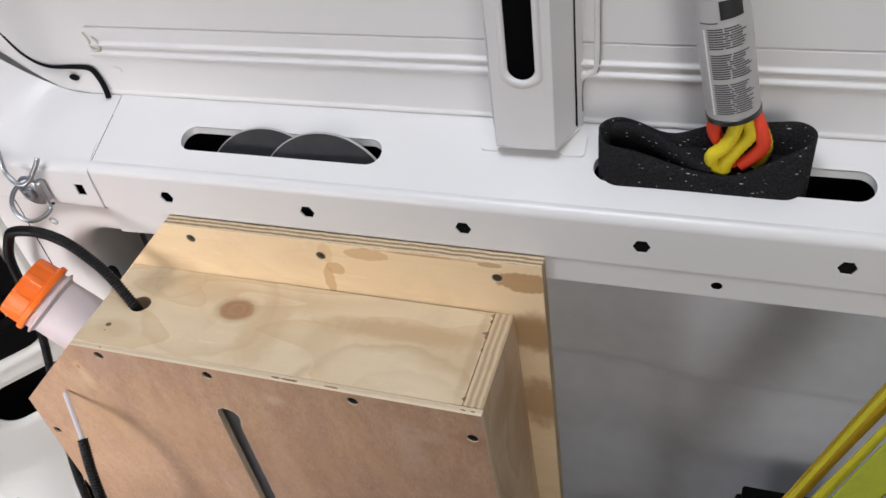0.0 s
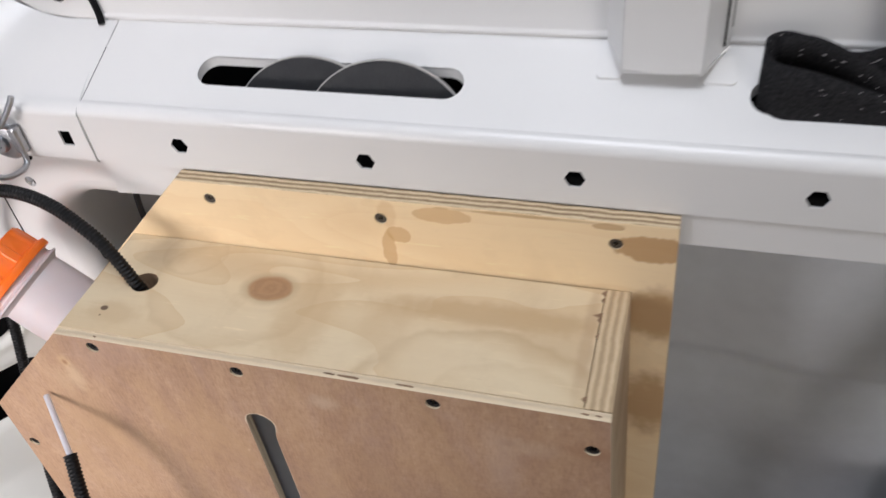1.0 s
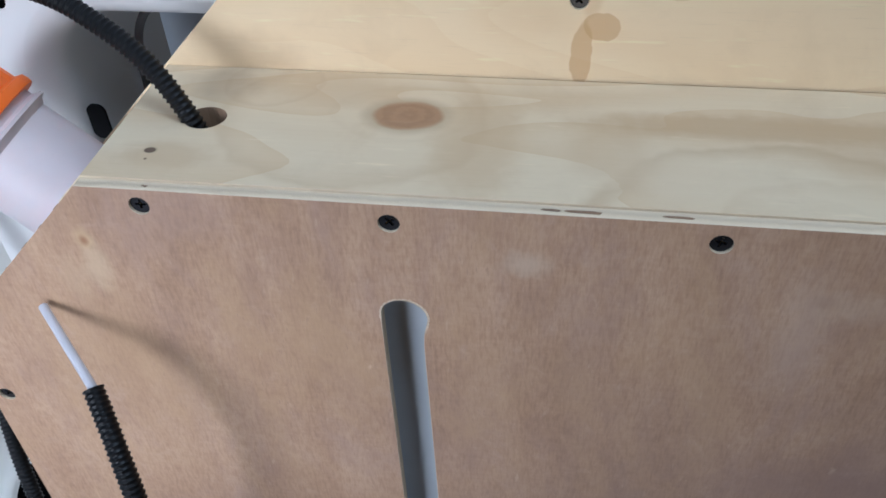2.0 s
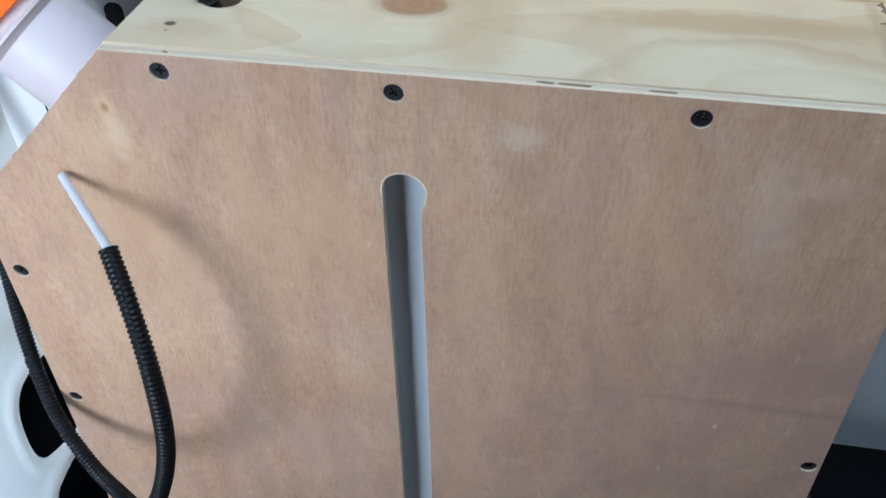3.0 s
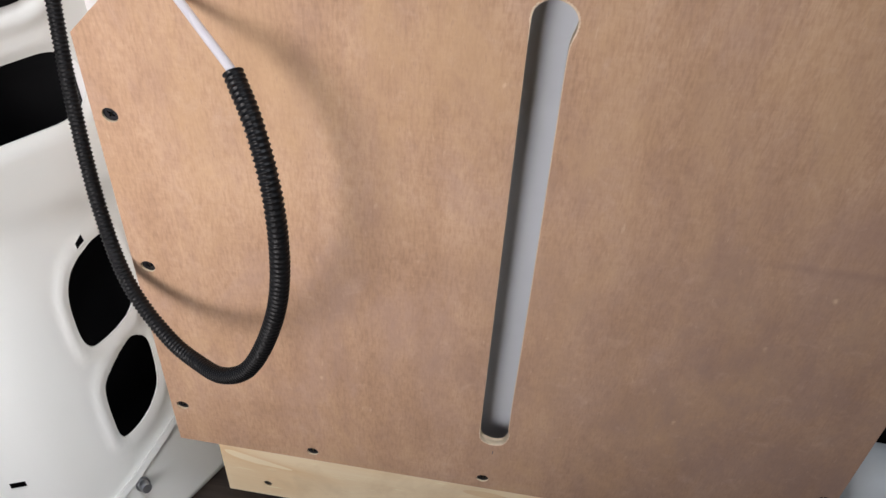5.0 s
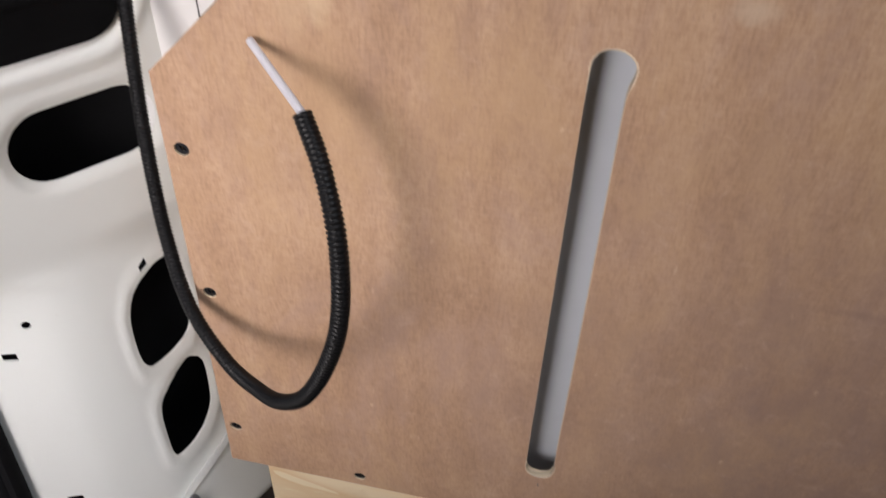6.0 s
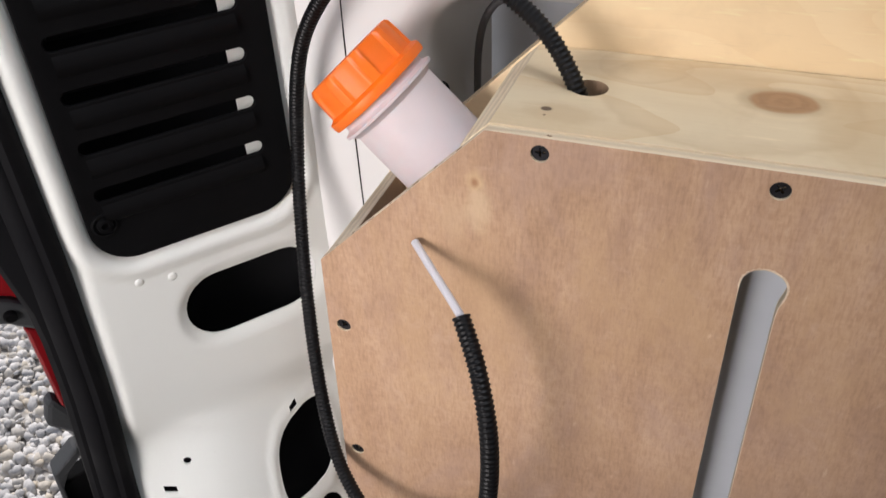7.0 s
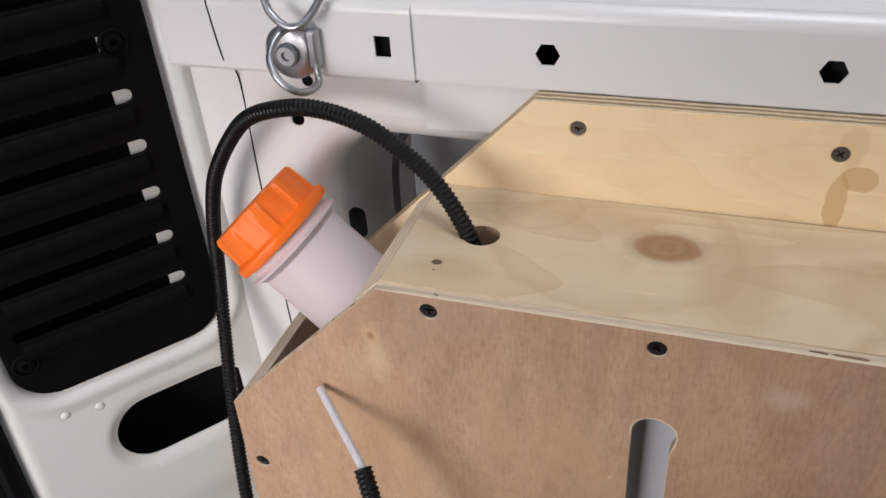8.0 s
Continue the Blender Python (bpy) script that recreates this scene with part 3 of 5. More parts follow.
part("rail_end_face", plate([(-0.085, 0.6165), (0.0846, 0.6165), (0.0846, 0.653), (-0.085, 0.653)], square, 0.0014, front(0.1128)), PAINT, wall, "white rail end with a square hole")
# Near-black sheets imitate the shade behind the square and round holes.
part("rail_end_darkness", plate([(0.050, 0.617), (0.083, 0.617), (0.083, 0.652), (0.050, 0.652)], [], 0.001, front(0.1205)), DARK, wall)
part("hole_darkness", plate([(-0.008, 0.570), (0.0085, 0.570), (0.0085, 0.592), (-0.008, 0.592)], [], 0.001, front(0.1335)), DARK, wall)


def rise(x):
    """How far the end of the ledge curves up towards the corner pillar."""
    return 0.16 * smoothstep(0.055, -0.12, x) ** 1.6


def corner_sheet(x, k):
    """The end of the ledge: k runs from the rail's face (0) over the rounded edge to the back (1)."""
    f = 0.12 + 0.88 * smoothstep(-0.125, 0.02, x)
    if k < 0.3:
        a = radians(180 - 68 * k / 0.3)
        return Vector((x, 0.1128 + 0.0115 + 0.0115 * math.cos(a) + 0.0035 * (k / 0.3) ** 2, 0.653 + 0.0095 * math.sin(a) - 0.0009 * (k / 0.3) ** 2))
    v = (k - 0.3) / 0.7
    y0, z0 = LEDGE_0.y, LEDGE_0.z + 0.0004
    return Vector((x, y0 + (0.1885 - y0) * f * v, z0 + 0.0258 * v + rise(x) * v ** 2))


bm = sweep([(k / 30, 0) for k in range(31)], [lambda k, q, x=x: corner_sheet(x, k) for x in [0.0846 - 0.0072 * i for i in range(25)]], closed=False)
part("rail_end_ledge", bm, PAINT, wall, smooth=80)


def upper_profile(z):
    """How far the upper panel stands back at height z."""
    y = 0.1895 - 0.03 * smoothstep(0.80, 1.90, z)
    for z0, z1, h in ((0.6870, 0.6915, 0.0016), (0.7255, 0.7325, 0.0030), (0.7350, 0.7405, 0.0026)):
        if z0 < z < z1:
            y -= h * math.sin(math.pi * (z - z0) / (z1 - z0))
    return y + (0.0022 if 0.7535 < z < 0.7550 else 0)


heights = [0.684 + 0.001 * i for i in range(85)] + [0.769 + 0.03 * i for i in range(39)]
for name, x0, x1 in (("upper_panel", 0.072, 0.437), ("upper_panel", 0.504, X_END)):
    bm = sweep([(z, 0) for z in heights], [lambda z, q, x=x: Vector((x, upper_profile(z), z)) for x in (x0, x1)], closed=False)
    part(name, bm, PAINT, wall, "white upper wall panel with pressed horizontal beads", smooth=45)

# the upright, with a long slot, standing on the ledge
post_slot = [(u, v if v < 0.752 else 1.05 + v - 0.752) for u, v in rounded(0.4595, 0.7425, 0.4795, 0.7625, 0.0099, 9)]
upright = thing("wall_upright", "white pressed steel upright with a long slot", "pillar", "structure")
part("front_face", plate([(0.4465, 0.686), (0.4915, 0.684), (0.4955, 1.90), (0.4505, 1.90)], [post_slot], 0.0014, front(0.1545)), PAINT, upright, bevel=0.0006)
bm = bmesh.new()
bands = []
for k, y in ((1.55, 0.1544), (1.42, 0.1534), (1.24, 0.1530), (1.08, 0.1538), (1.0, 0.1556)):
    bands.append([bm.verts.new((0.4695 + (u - 0.4695) * k, y, v + (k - 1) * (-0.0105 if v < 0.8 else 0.0105))) for u, v in post_slot])
for la, lb in zip(bands, bands[1:]):
    for i in range(len(la)):
        bm.faces.new((la[i - 1], la[i], lb[i], lb[i - 1]))
part("slot_rim", bm, PAINT, upright, smooth=80)
for name, xa, xb in (("flank", 0.4465, 0.434), ("flank", 0.4915, 0.506)):
    bm = sweep([(0, 0), (0.5, 0), (1, 0)], [lambda k, q, z=z, o=o: Vector((xa + (xb - xa) * k ** 1.2 + o, 0.1545 + 0.035 * k, z)) for z, o in ((0.686, 0), (1.90, 0.004))], closed=False)
    part(name, bm, PAINT, upright, smooth=60)
bm = sweep([(0.4465, 0.1545), (0.4915, 0.1545), (0.506, 0.1895), (0.434, 0.1895)], [lambda x, y, z=z: Vector((x, y, z)) for z in (0.6855, 0.6845)], caps=True)
part("foot_end", bm, PAINT, upright)
# A near-black sheet makes the shade inside the upright's slot.
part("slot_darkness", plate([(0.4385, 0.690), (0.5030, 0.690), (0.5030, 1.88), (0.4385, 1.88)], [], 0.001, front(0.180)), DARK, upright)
for x0, x1 in ((0.431, 0.4463), (0.4925, 0.511)):
    foot_tab = rounded(x0, 0.040, x1, 0.060, 0.003)
    part("foot_tab", plate(foot_tab, [], 0.0016, lambda u, v, w: ledge(u, v, w - 0.0018)), PAINT, upright, bevel=0.0005)
# the stepped bead beside the upright
bead = spline([(0.518, 0.1880, 0.90), (0.517, 0.1885, 0.787), (0.516, 0.1885, 0.738), (0.511, 0.1885, 0.7305), (0.505, 0.1885, 0.7255), (0.5035, 0.1885, 0.716), (0.5035, 0.1885, 0.697)], 0.003)
part("stepped_bead", pipe(bead, 0.0022, 10), PAINT, wall, smooth=60)
part("bead_seam", pipe([q + Vector((0.0021, -0.0008, 0)) for q in bead], 0.0006, 6), plain("grey_seam", (0.25, 0.25, 0.24), 0.7), wall)

# the outer skin seen under the rail
def skin_profile(z):
    return 0.219 + 0.020 * smoothstep(0.60, 0.42, z) + 0.012 * smoothstep(0.350, 0.330, z) + 0.004 * math.sin(z * 40)


skin_z = [-0.02 + 0.0085 * i for i in range(76)]
skin_x = [0.015 + 0.02 * i for i in range(119)]
bm = sweep([(z, 0) for z in skin_z], [lambda z, q, x=x: Vector((x, skin_profile(z) + 0.012 * smoothstep(0.62, 0.52, x), z)) for x in skin_x], closed=False)
part("outer_skin", bm, SKIN, wall, "inside of the van's outer skin, shade painted in as blue-grey", smooth=60)

# ---- the rear corner pillar: a pressed sheet with a bulging foot and openings ----
PU, PN, P0 = Vector((0.613, 0.790, 0)), Vector((0.790, -0.613, 0)), Vector((-0.146, 0.022, 0))


def soft(x, w):
    return w * math.log1p(math.exp(min(60, x / w)))


def seal_line(z):
    return -0.0535 - 0.03 * max(0, 0.42 - z) - 0.05 * max(0, 0.31 - z)


def rect_gap(s, z, s0, z0, s1, z1, r):
    """Signed distance to a rounded rectangle."""
    qx, qz = abs(s - (s0 + s1) / 2) - (s1 - s0) / 2 + r, abs(z - (z0 + z1) / 2) - (z1 - z0) / 2 + r
    return math.hypot(max(qx, 0), max(qz, 0)) + min(max(qx, qz), 0) - r


FOOT_HOLES = [[(0.0575, 0.2110), (0.0470, 0.1960), (0.0425, 0.1690), (0.0445, 0.1570), (0.0525, 0.1535), (0.0820, 0.1575), (0.0940, 0.1680), (0.1000, 0.1840), (0.1000, 0.2140), (0.0960, 0.2210), (0.0890, 0.2225), (0.0725, 0.2185)],
              [(0.0400, 0.1240), (0.0360, 0.0990), (0.0350, 0.0850), (0.0405, 0.0800), (0.0630, 0.0850), (0.0750, 0.0930), (0.0830, 0.1020), (0.0890, 0.1250), (0.0890, 0.1370), (0.0810, 0.1445), (0.0710, 0.1435), (0.0500, 0.1325)]]


def edge_gap(s, z, loop):
    """Distance to a closed outline."""
    best = 1.0
    for (ax, az), (bx, bz) in zip(loop, loop[1:] + loop[:1]):
        dx, dz = bx - ax, bz - az
        k = min(1, max(0, ((s - ax) * dx + (z - az) * dz) / (dx * dx + dz * dz)))
        best = min(best, math.hypot(s - ax - k * dx, z - az - k * dz))
    return best


def pillar_height(s, z):
    h = soft((0.252 - z), 0.005) * 0.48
    crease = -0.003 - 0.10 * max(0, 0.235 - z)
    h -= 0.45 * soft(crease - s, 0.006) / (1 + math.exp(-(0.25 - z) / 0.012))
    h -= 0.22 * soft(s - 0.024, 0.005) * smoothstep(0.275, 0.225, z)
    h += 0.0024 * math.exp(-((z - 0.249 + 0.35 * s) / 0.0038) ** 2) * math.exp(-((s - 0.004) / 0.020) ** 2)
    gap = rect_gap(s, z, -0.034, 0.417, 0.112, 0.80, 0.030)
    h += 0.0035 * math.exp(-((gap - 0.010) / 0.0045) ** 2) - 0.005 * smoothstep(0.003, -0.003, gap)
    for s0, z0, s1, z1, r in ((0.013, 0.3235, 0.116, 0.3795, 0.0275),):
        h -= 0.004 * smoothstep(0.008, 0.0, rect_gap(s, z, s0, z0, s1, z1, r))
    if 0.06 < z < 0.25 and s > 0.01:
        for loop in FOOT_HOLES:
            h += 0.0028 * math.exp(-((edge_gap(s, z, loop) - 0.0055) / 0.0030) ** 2)
    h -= 0.010 * smoothstep(0.014, 0.0, s - seal_line(z))
    return h


def on_pillar(s, z, out=0.0):
    q = P0 + PU * s + PN * (pillar_height(s, z) + out)
    return Vector((q.x, q.y, z))


def flat_pillar(s, z, out=0.0):
    q = P0 + PU * s + PN * out
    return Vector((q.x, q.y, z))


corner = thing("wall_rear_corner", "cream-white pressed steel rear corner pillar with openings", "pillar", "structure")
rows_z = [0.0 + 0.0045 * i for i in range(178)] + [0.81 + 0.06 * i for i in range(9)]
cols = 66
bm = bmesh.new()
grid = []
for z in rows_z:
    a, b = seal_line(z), 0.135
    grid.append([bm.verts.new(on_pillar(a + (b - a) * k / cols, z)) for k in range(cols + 1)])
for ra, rb in zip(grid, grid[1:]):
    for k in range(cols):
        bm.faces.new((ra[k], ra[k + 1], rb[k + 1], rb[k]))
pillar_sheet = part("pillar_sheet", bm, CREAM, corner, smooth=70)
mod = pillar_sheet.modifiers.new("sheet", "SOLIDIFY")
mod.thickness, mod.offset = 0.0016, 0.0


def cutter(name, outlines):
    """Prisms across the pillar that cut its openings; kept out of sight."""
    bm = bmesh.new()
    for loop in outlines:
        ends = []
        for out in (-0.10, 0.20):
            ends.append([bm.verts.new(flat_pillar(s, z, out)) for s, z in loop])
        bm.faces.new(ends[0])
        bm.faces.new(ends[1])
        for i in range(len(loop)):
            bm.faces.new((ends[0][i - 1], ends[0][i], ends[1][i], ends[1][i - 1]))
    return mesh_of(bm, name)


def eased(loop):
    """Cuts the corners of a closed outline twice."""
    for _ in range(2):
        loop = [(a[0] + (b[0] - a[0]) * k, a[1] + (b[1] - a[1]) * k) for a, b in zip(loop, loop[1:] + loop[:1]) for k in (0.25, 0.75)]
    return loop


openings = [rounded(0.013, 0.3235, 0.116, 0.3795, 0.0275, 8),
            eased(FOOT_HOLES[0]),
            eased(FOOT_HOLES[1]),
            [(0.0700, 0.2205), (0.0775, 0.2238), (0.0775, 0.2296), (0.0700, 0.2263)],
            circle(-0.020, 0.2225, 0.0032, 10, ry=0.0030),
            [(-0.0435, 0.2000), (-0.0345, 0.1985), (-0.0345, 0.2040), (-0.0435, 0.2055)],
            [(-0.0490, 0.0840), (-0.0390, 0.0830), (-0.0390, 0.0885), (-0.0490, 0.0895)],
            rounded(-0.026, 0.440, 0.0810, 0.78, 0.01, 3)]
bm_cut = cutter("openings", openings)
tool = bpy.data.objects.new("openings", bm_cut)
mod = pillar_sheet.modifiers.new("openings", "BOOLEAN")
mod.operation, mod.object, mod.solver = "DIFFERENCE", tool, "EXACT"
depsgraph = bpy.context.evaluated_depsgraph_get()
scene.collection.objects.link(tool)
depsgraph.update()
cut_mesh = bpy.data.meshes.new_from_object(pillar_sheet.evaluated_get(bpy.context.evaluated_depsgraph_get()))
pillar_sheet.modifiers.clear()
pillar_sheet.data = cut_mesh
bpy.data.objects.remove(tool)
# a near-black sheet standing in for the shade of the hollow behind the openings
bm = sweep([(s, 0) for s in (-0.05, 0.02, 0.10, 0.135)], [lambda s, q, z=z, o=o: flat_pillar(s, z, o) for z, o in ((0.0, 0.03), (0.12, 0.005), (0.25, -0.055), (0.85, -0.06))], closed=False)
part("pillar_hollow_shade", bm, DARK, corner)
for s, z in ((-0.012, 0.397), (0.010, 0.392)):
    m = Matrix.Translation(on_pillar(s, z, 0.0)) @ PN.to_track_quat("Z", "Y").to_matrix().to_4x4()
    part("weld_dimple", lathe([(0.0036, -0.001), (0.0034, 0.0008), (0.002, 0.0015), (0.0006, 0.0017)], m, 14), CREAM, corner, smooth=80)
# kick plate at the pillar's foot
kick = spline([(0.110, 0.080, 0), (0.078, 0.0675, 0), (0.0, 0.043, 0), (-0.05, 0.028, 0)], 0.01)
bm = sweep([(0.0, 0.0008), (0.003, 0.0050), (-0.002, 0.006), (-0.004, 0.0008)], [lambda dz, out, q=q: on_pillar(q.x, q.y + dz, out) for q in kick])
part("kick_seam", bm, CREAM, corner, smooth=40)
m = Matrix.Translation(on_pillar(0.033, 0.041, 0.0)) @ (PN + Vector((0, 0, 0.45))).normalized().to_track_quat("Z", "Y").to_matrix().to_4x4()
part("weld_stud", lathe([(0.0062, -0.001), (0.0062, 0.002), (0.0045, 0.0022), (0.0045, 0.010), (0.0038, 0.011)], m, 16), STEEL, corner, smooth=50)

# the lower wall between pillar and box, with the lamp recess
arc = [(0.058 + 0.056 * math.cos(radians(a)), 0.5330 + 0.056 * math.sin(radians(a))) for a in range(90, 181, 9)]
recess = [(0.002, 0.28), (0.22, 0.28), (0.22, 0.589)] + arc
bm = plate([(-0.090, 0.0), (0.30, 0.0), (0.30, 0.6168), (-0.090, 0.6168)], [recess, circle(0.002, 0.5815, 0.0048, 14)], 0.0008, front(0.1225))
part("lower_wall", bm, PAINT, wall)


def recess_ring(inset, depth):
    """The recess's outline drawn in by inset, at a depth behind the wall."""
    k = 1 - inset / 0.056
    return [Vector((0.24, 0.1225 + depth, 0.589 - inset))] + [Vector((0.058 + (u - 0.058) * k, 0.1225 + depth, 0.533 + (v - 0.533) * k)) for u, v in arc] + [Vector((0.002 + inset, 0.1225 + depth, 0.24))]


bm = bmesh.new()
loops = []
for inset, depth in [(0.018 * math.sin(radians(a)), 0.018 * (1 - math.cos(radians(a)))) for a in range(0, 91, 15)] + [(0.022, 0.05), (0.03, 0.106)]:
    loops.append([bm.verts.new(q) for q in recess_ring(inset, depth)])
for la, lb in zip(loops, loops[1:]):
    for i in range(1, len(la)):
        bm.faces.new((la[i - 1], la[i], lb[i], lb[i - 1]))
part("recess_wall", bm, PAINT, wall, "shaded white recess behind the wall", smooth=80)
# A rounded near-black patch set inside the recess.
part("recess_dark_patch", plate(rounded(0.0195, 0.488, 0.031, 0.511, 0.005), [], 0.002, front(0.137)), DARK, wall)
wire = spline([(0.0560, 0.183, 0.5530), (0.0480, 0.183, 0.5480), (0.0405, 0.183, 0.5350), (0.0366, 0.183, 0.5150), (0.0355, 0.183, 0.4880), (0.0350, 0.183, 0.440)], 0.004)
part("recess_cable", pipe(wire, 0.0027, 8), plain("grey_cable", (0.13, 0.13, 0.14), 0.5), wall, smooth=60)
joint = spline([(-0.040, 0.1128, 0.70), (-0.038, 0.1128, 0.656), (-0.0345, 0.1128, 0.622), (-0.0330, 0.1175, 0.6150), (-0.0325, 0.1222, 0.600), (-0.0335, 0.1222, 0.534), (-0.0330, 0.1222, 0.437), (-0.031, 0.1222, 0.33)], 0.004)
part("panel_joint", pipe(joint, 0.0005, 6), DARK, wall)
gap = spline([(-0.040, 0.1835, 0.80), (-0.019, 0.186, 0.750), (-0.005, 0.187, 0.7255), (0.016, 0.187, 0.7145), (0.048, 0.187, 0.7150), (0.064, 0.187, 0.7140), (0.0695, 0.187, 0.705), (0.0715, 0.1865, 0.692), (0.0735, 0.183, 0.6835)], 0.003)
part("panel_gap", pipe(gap, lambda d: 0.0012 + 0.0013 * smoothstep(0.08, 0.17, d), 8), RUBBER, wall, smooth=60)
step = spline([(0.0848, 0.1130, 0.6165), (0.0848, 0.1130, 0.652), (0.0840, 0.1225, 0.6607), (0.0800, 0.150, 0.6710), (0.0745, 0.183, 0.6838)], 0.004)
part("rail_joint", pipe(step, 0.0003, 6), plain("grey_joint", (0.62, 0.62, 0.62), 0.6), wall)
bm = sweep([(k / 24, 0) for k in range(25)], [lambda k, q, x=x, y=y: Vector((x, y, corner_sheet(x, 1.0).z - 0.001 + k * k * 1.2)) for x, y in ((-0.088, 0.122), (-0.075, 0.144), (-0.06, 0.162), (-0.045, 0.174), (-0.03, 0.182), (-0.01, 0.1875), (0.02, 0.1890), (0.060, 0.1894), (0.0755, 0.1900))], closed=False)
part("upper_corner", bm, PAINT, wall, smooth=80)
part("corner_backing", block(-0.16, 0.2000, 0.640, 0.110, 0.2030, 1.90), PAINT, wall)
# Thin ovals: near-black painted in for a hole's shade, and a cream one.
for x, z in ((0.041, 0.7035), (0.0915, 0.7130)):
    part("oval_patch", plate(circle(x, z, 0.0055, 14, ry=0.0032), [], 0.0008, front(0.1872)), DARK if x < 0.06 else CREAM, wall)
weld = spline([(0.072, 0.186, 0.750), (0.076, 0.185, 0.742), (0.0745, 0.1855, 0.736), (0.083, 0.185, 0.733), (0.084, 0.1855, 0.741), (0.079, 0.185, 0.748)], 0.002)
part("sealant_smear", pipe([q + Vector((0.0, 0.0025, -0.001)) for q in weld], 0.0009, 6), plain("brown_sealant", (0.55, 0.50, 0.42), 0.7), wall, smooth=60)

# ---- the shell of the van, partly added out of view, and the ground outside ----
floor = thing("floor", "dark brown wood-look floor boards of the van", "floor", "structure")
bm = block(-0.20, -1.5, -0.03, 3.0, 0.20, -0.004)
part("floor_base", bm, BOARDS, floor)
# Roof added out of view, its opening made for the overhead fill lamp.
ceiling = tagged(part("ceiling", plate([(-0.25, -1.55), (3.0, -1.55), (3.0, 0.22), (-0.25, 0.22)], [[(-0.05, -0.52), (0.69, -0.52), (0.69, 0.12), (-0.05, 0.12)]], 0.03, lambda u, v, w: Vector((u, v, 1.90 + w))), ROOF), "unseen white van roof with an opening added for overhead light", "ceiling", kind="structure")
opposite = thing("wall_opposite", "unseen dim brown inside wall of a van with an added opening", "wall", "structure")
# Unseen wall, dark brown to cut bounced light, opening added for side fill.
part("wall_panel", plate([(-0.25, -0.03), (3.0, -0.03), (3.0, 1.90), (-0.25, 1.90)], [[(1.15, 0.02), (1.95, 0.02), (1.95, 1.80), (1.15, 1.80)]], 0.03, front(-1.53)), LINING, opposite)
bulkhead = tagged(part("wall_bulkhead", block(2.4, -1.5, -0.03, 2.43, 0.22, 1.90), ROOF), "unseen pale bulkhead wall added at the front of the van", "wall", kind="structure")

ground = tagged(part("ground", plate([(-400, -400), (400, -400), (400, 400), (-400, 400)], [], 0.02, lambda u, v, w: Vector((u, v, -0.62 - w))), EARTH), "grey gritty ground under the gravel", "ground", kind="structure")
STONES = bmesh.new()
bmesh.ops.create_icosphere(STONES, subdivisions=1, radius=1)
unit = [v.co.copy() for v in STONES.verts]
tris = [[v.index for v in f.verts] for f in STONES.faces]
STONES.free()
rng = random.Random(5)
verts, faces = [], []
for i in range(30000):
    x, y = rng.uniform(-2.6, -0.35), rng.uniform(0.0, 2.1)
    r = 0.0065 + 0.0105 * rng.random() ** 1.6
    turn = Euler((rng.uniform(0, 6), rng.uniform(0, 6), rng.uniform(0, 6))).to_matrix() @ Matrix.Diagonal((r * rng.uniform(0.9, 1.5), r, r * rng.uniform(0.5, 0.9)))
    base = len(verts)
    z = -0.618 + rng.uniform(-0.002, 0.020)
    for k, c in enumerate(unit):
        verts.append(Vector((x, y, z)) + turn @ (c * rng.uniform(0.82, 1.12)))
    faces += [[base + j for j in f] for f in tris]
me = bpy.data.meshes.new("gravel")
me.from_pydata(verts, [], faces)
me.polygons.foreach_set("use_smooth", [True] * len(faces))
me.materials.append(PEBBLE)
gravel = tagged(new("gravel", me), "loose pale grey and white limestone gravel", "gravel", kind="stuff")

# ---- rubber door seal on the pillar's edge ----
seal = thing("door_seal", "thick black rubber seal round the rear door opening", "door seal")
seal_z = [0.0 + 0.03 * i for i in range(46)]
profile = [(0.004, -0.008), (0.004, 0.003), (0.000, 0.008), (-0.006, 0.010), (-0.010, 0.007), (-0.013, 0.008), (-0.018, 0.005), (-0.021, -0.002), (-0.021, -0.014)]
bm = sweep(profile, [lambda s, o, z=z: flat_pillar(seal_line(z) + s, z, o + max(-0.006, pillar_height(seal_line(z) + 0.02, z) - 0.008)) for z in seal_z])
part("seal_lip", bm, RUBBER, seal, smooth=50)
bm = sweep([(-0.016, -0.012), (-0.020, -0.009), (-0.024, -0.010), (-0.0275, -0.016), (-0.0275, -0.040), (-0.016, -0.040)], [lambda s, o, z=z: flat_pillar(seal_line(z) + s - (0.012 * smoothstep(0.37, 0.46, z) if s < -0.022 else 0), z, o + max(-0.006, pillar_height(seal_line(z) + 0.02, z) - 0.008)) for z in seal_z])
part("seal_carrier", bm, RUBBER, seal, smooth=30)

# ---- tail lamp, body corner and bumper outside ----
def outside(outline, near, thick):
    """A thick piece of the van's outside, its outline in the pillar's plane, standing a way behind it."""
    return plate(outline, [], thick, lambda u, v, w: flat_pillar(u, v, near - w))


tail = thing("tail_lamp", "red rear lamp of the van outside the door opening", "tail lamp")
part("upper_lens", outside([(-0.150, 0.345), (-0.096, 0.319), (-0.070, 0.297), (-0.060, 0.420), (-0.130, 0.440)], -0.150, 0.05), RED_LENS, tail, "deep red lamp lens", bevel=0.004)
part("bracket", outside([(-0.150, 0.3435), (-0.0968, 0.3175), (-0.0700, 0.2955), (-0.0700, 0.268), (-0.0919, 0.2846), (-0.1042, 0.2957), (-0.150, 0.318)], -0.146, 0.05), GREY_PLASTIC, tail, "dark grey plastic lamp bracket", bevel=0.004)
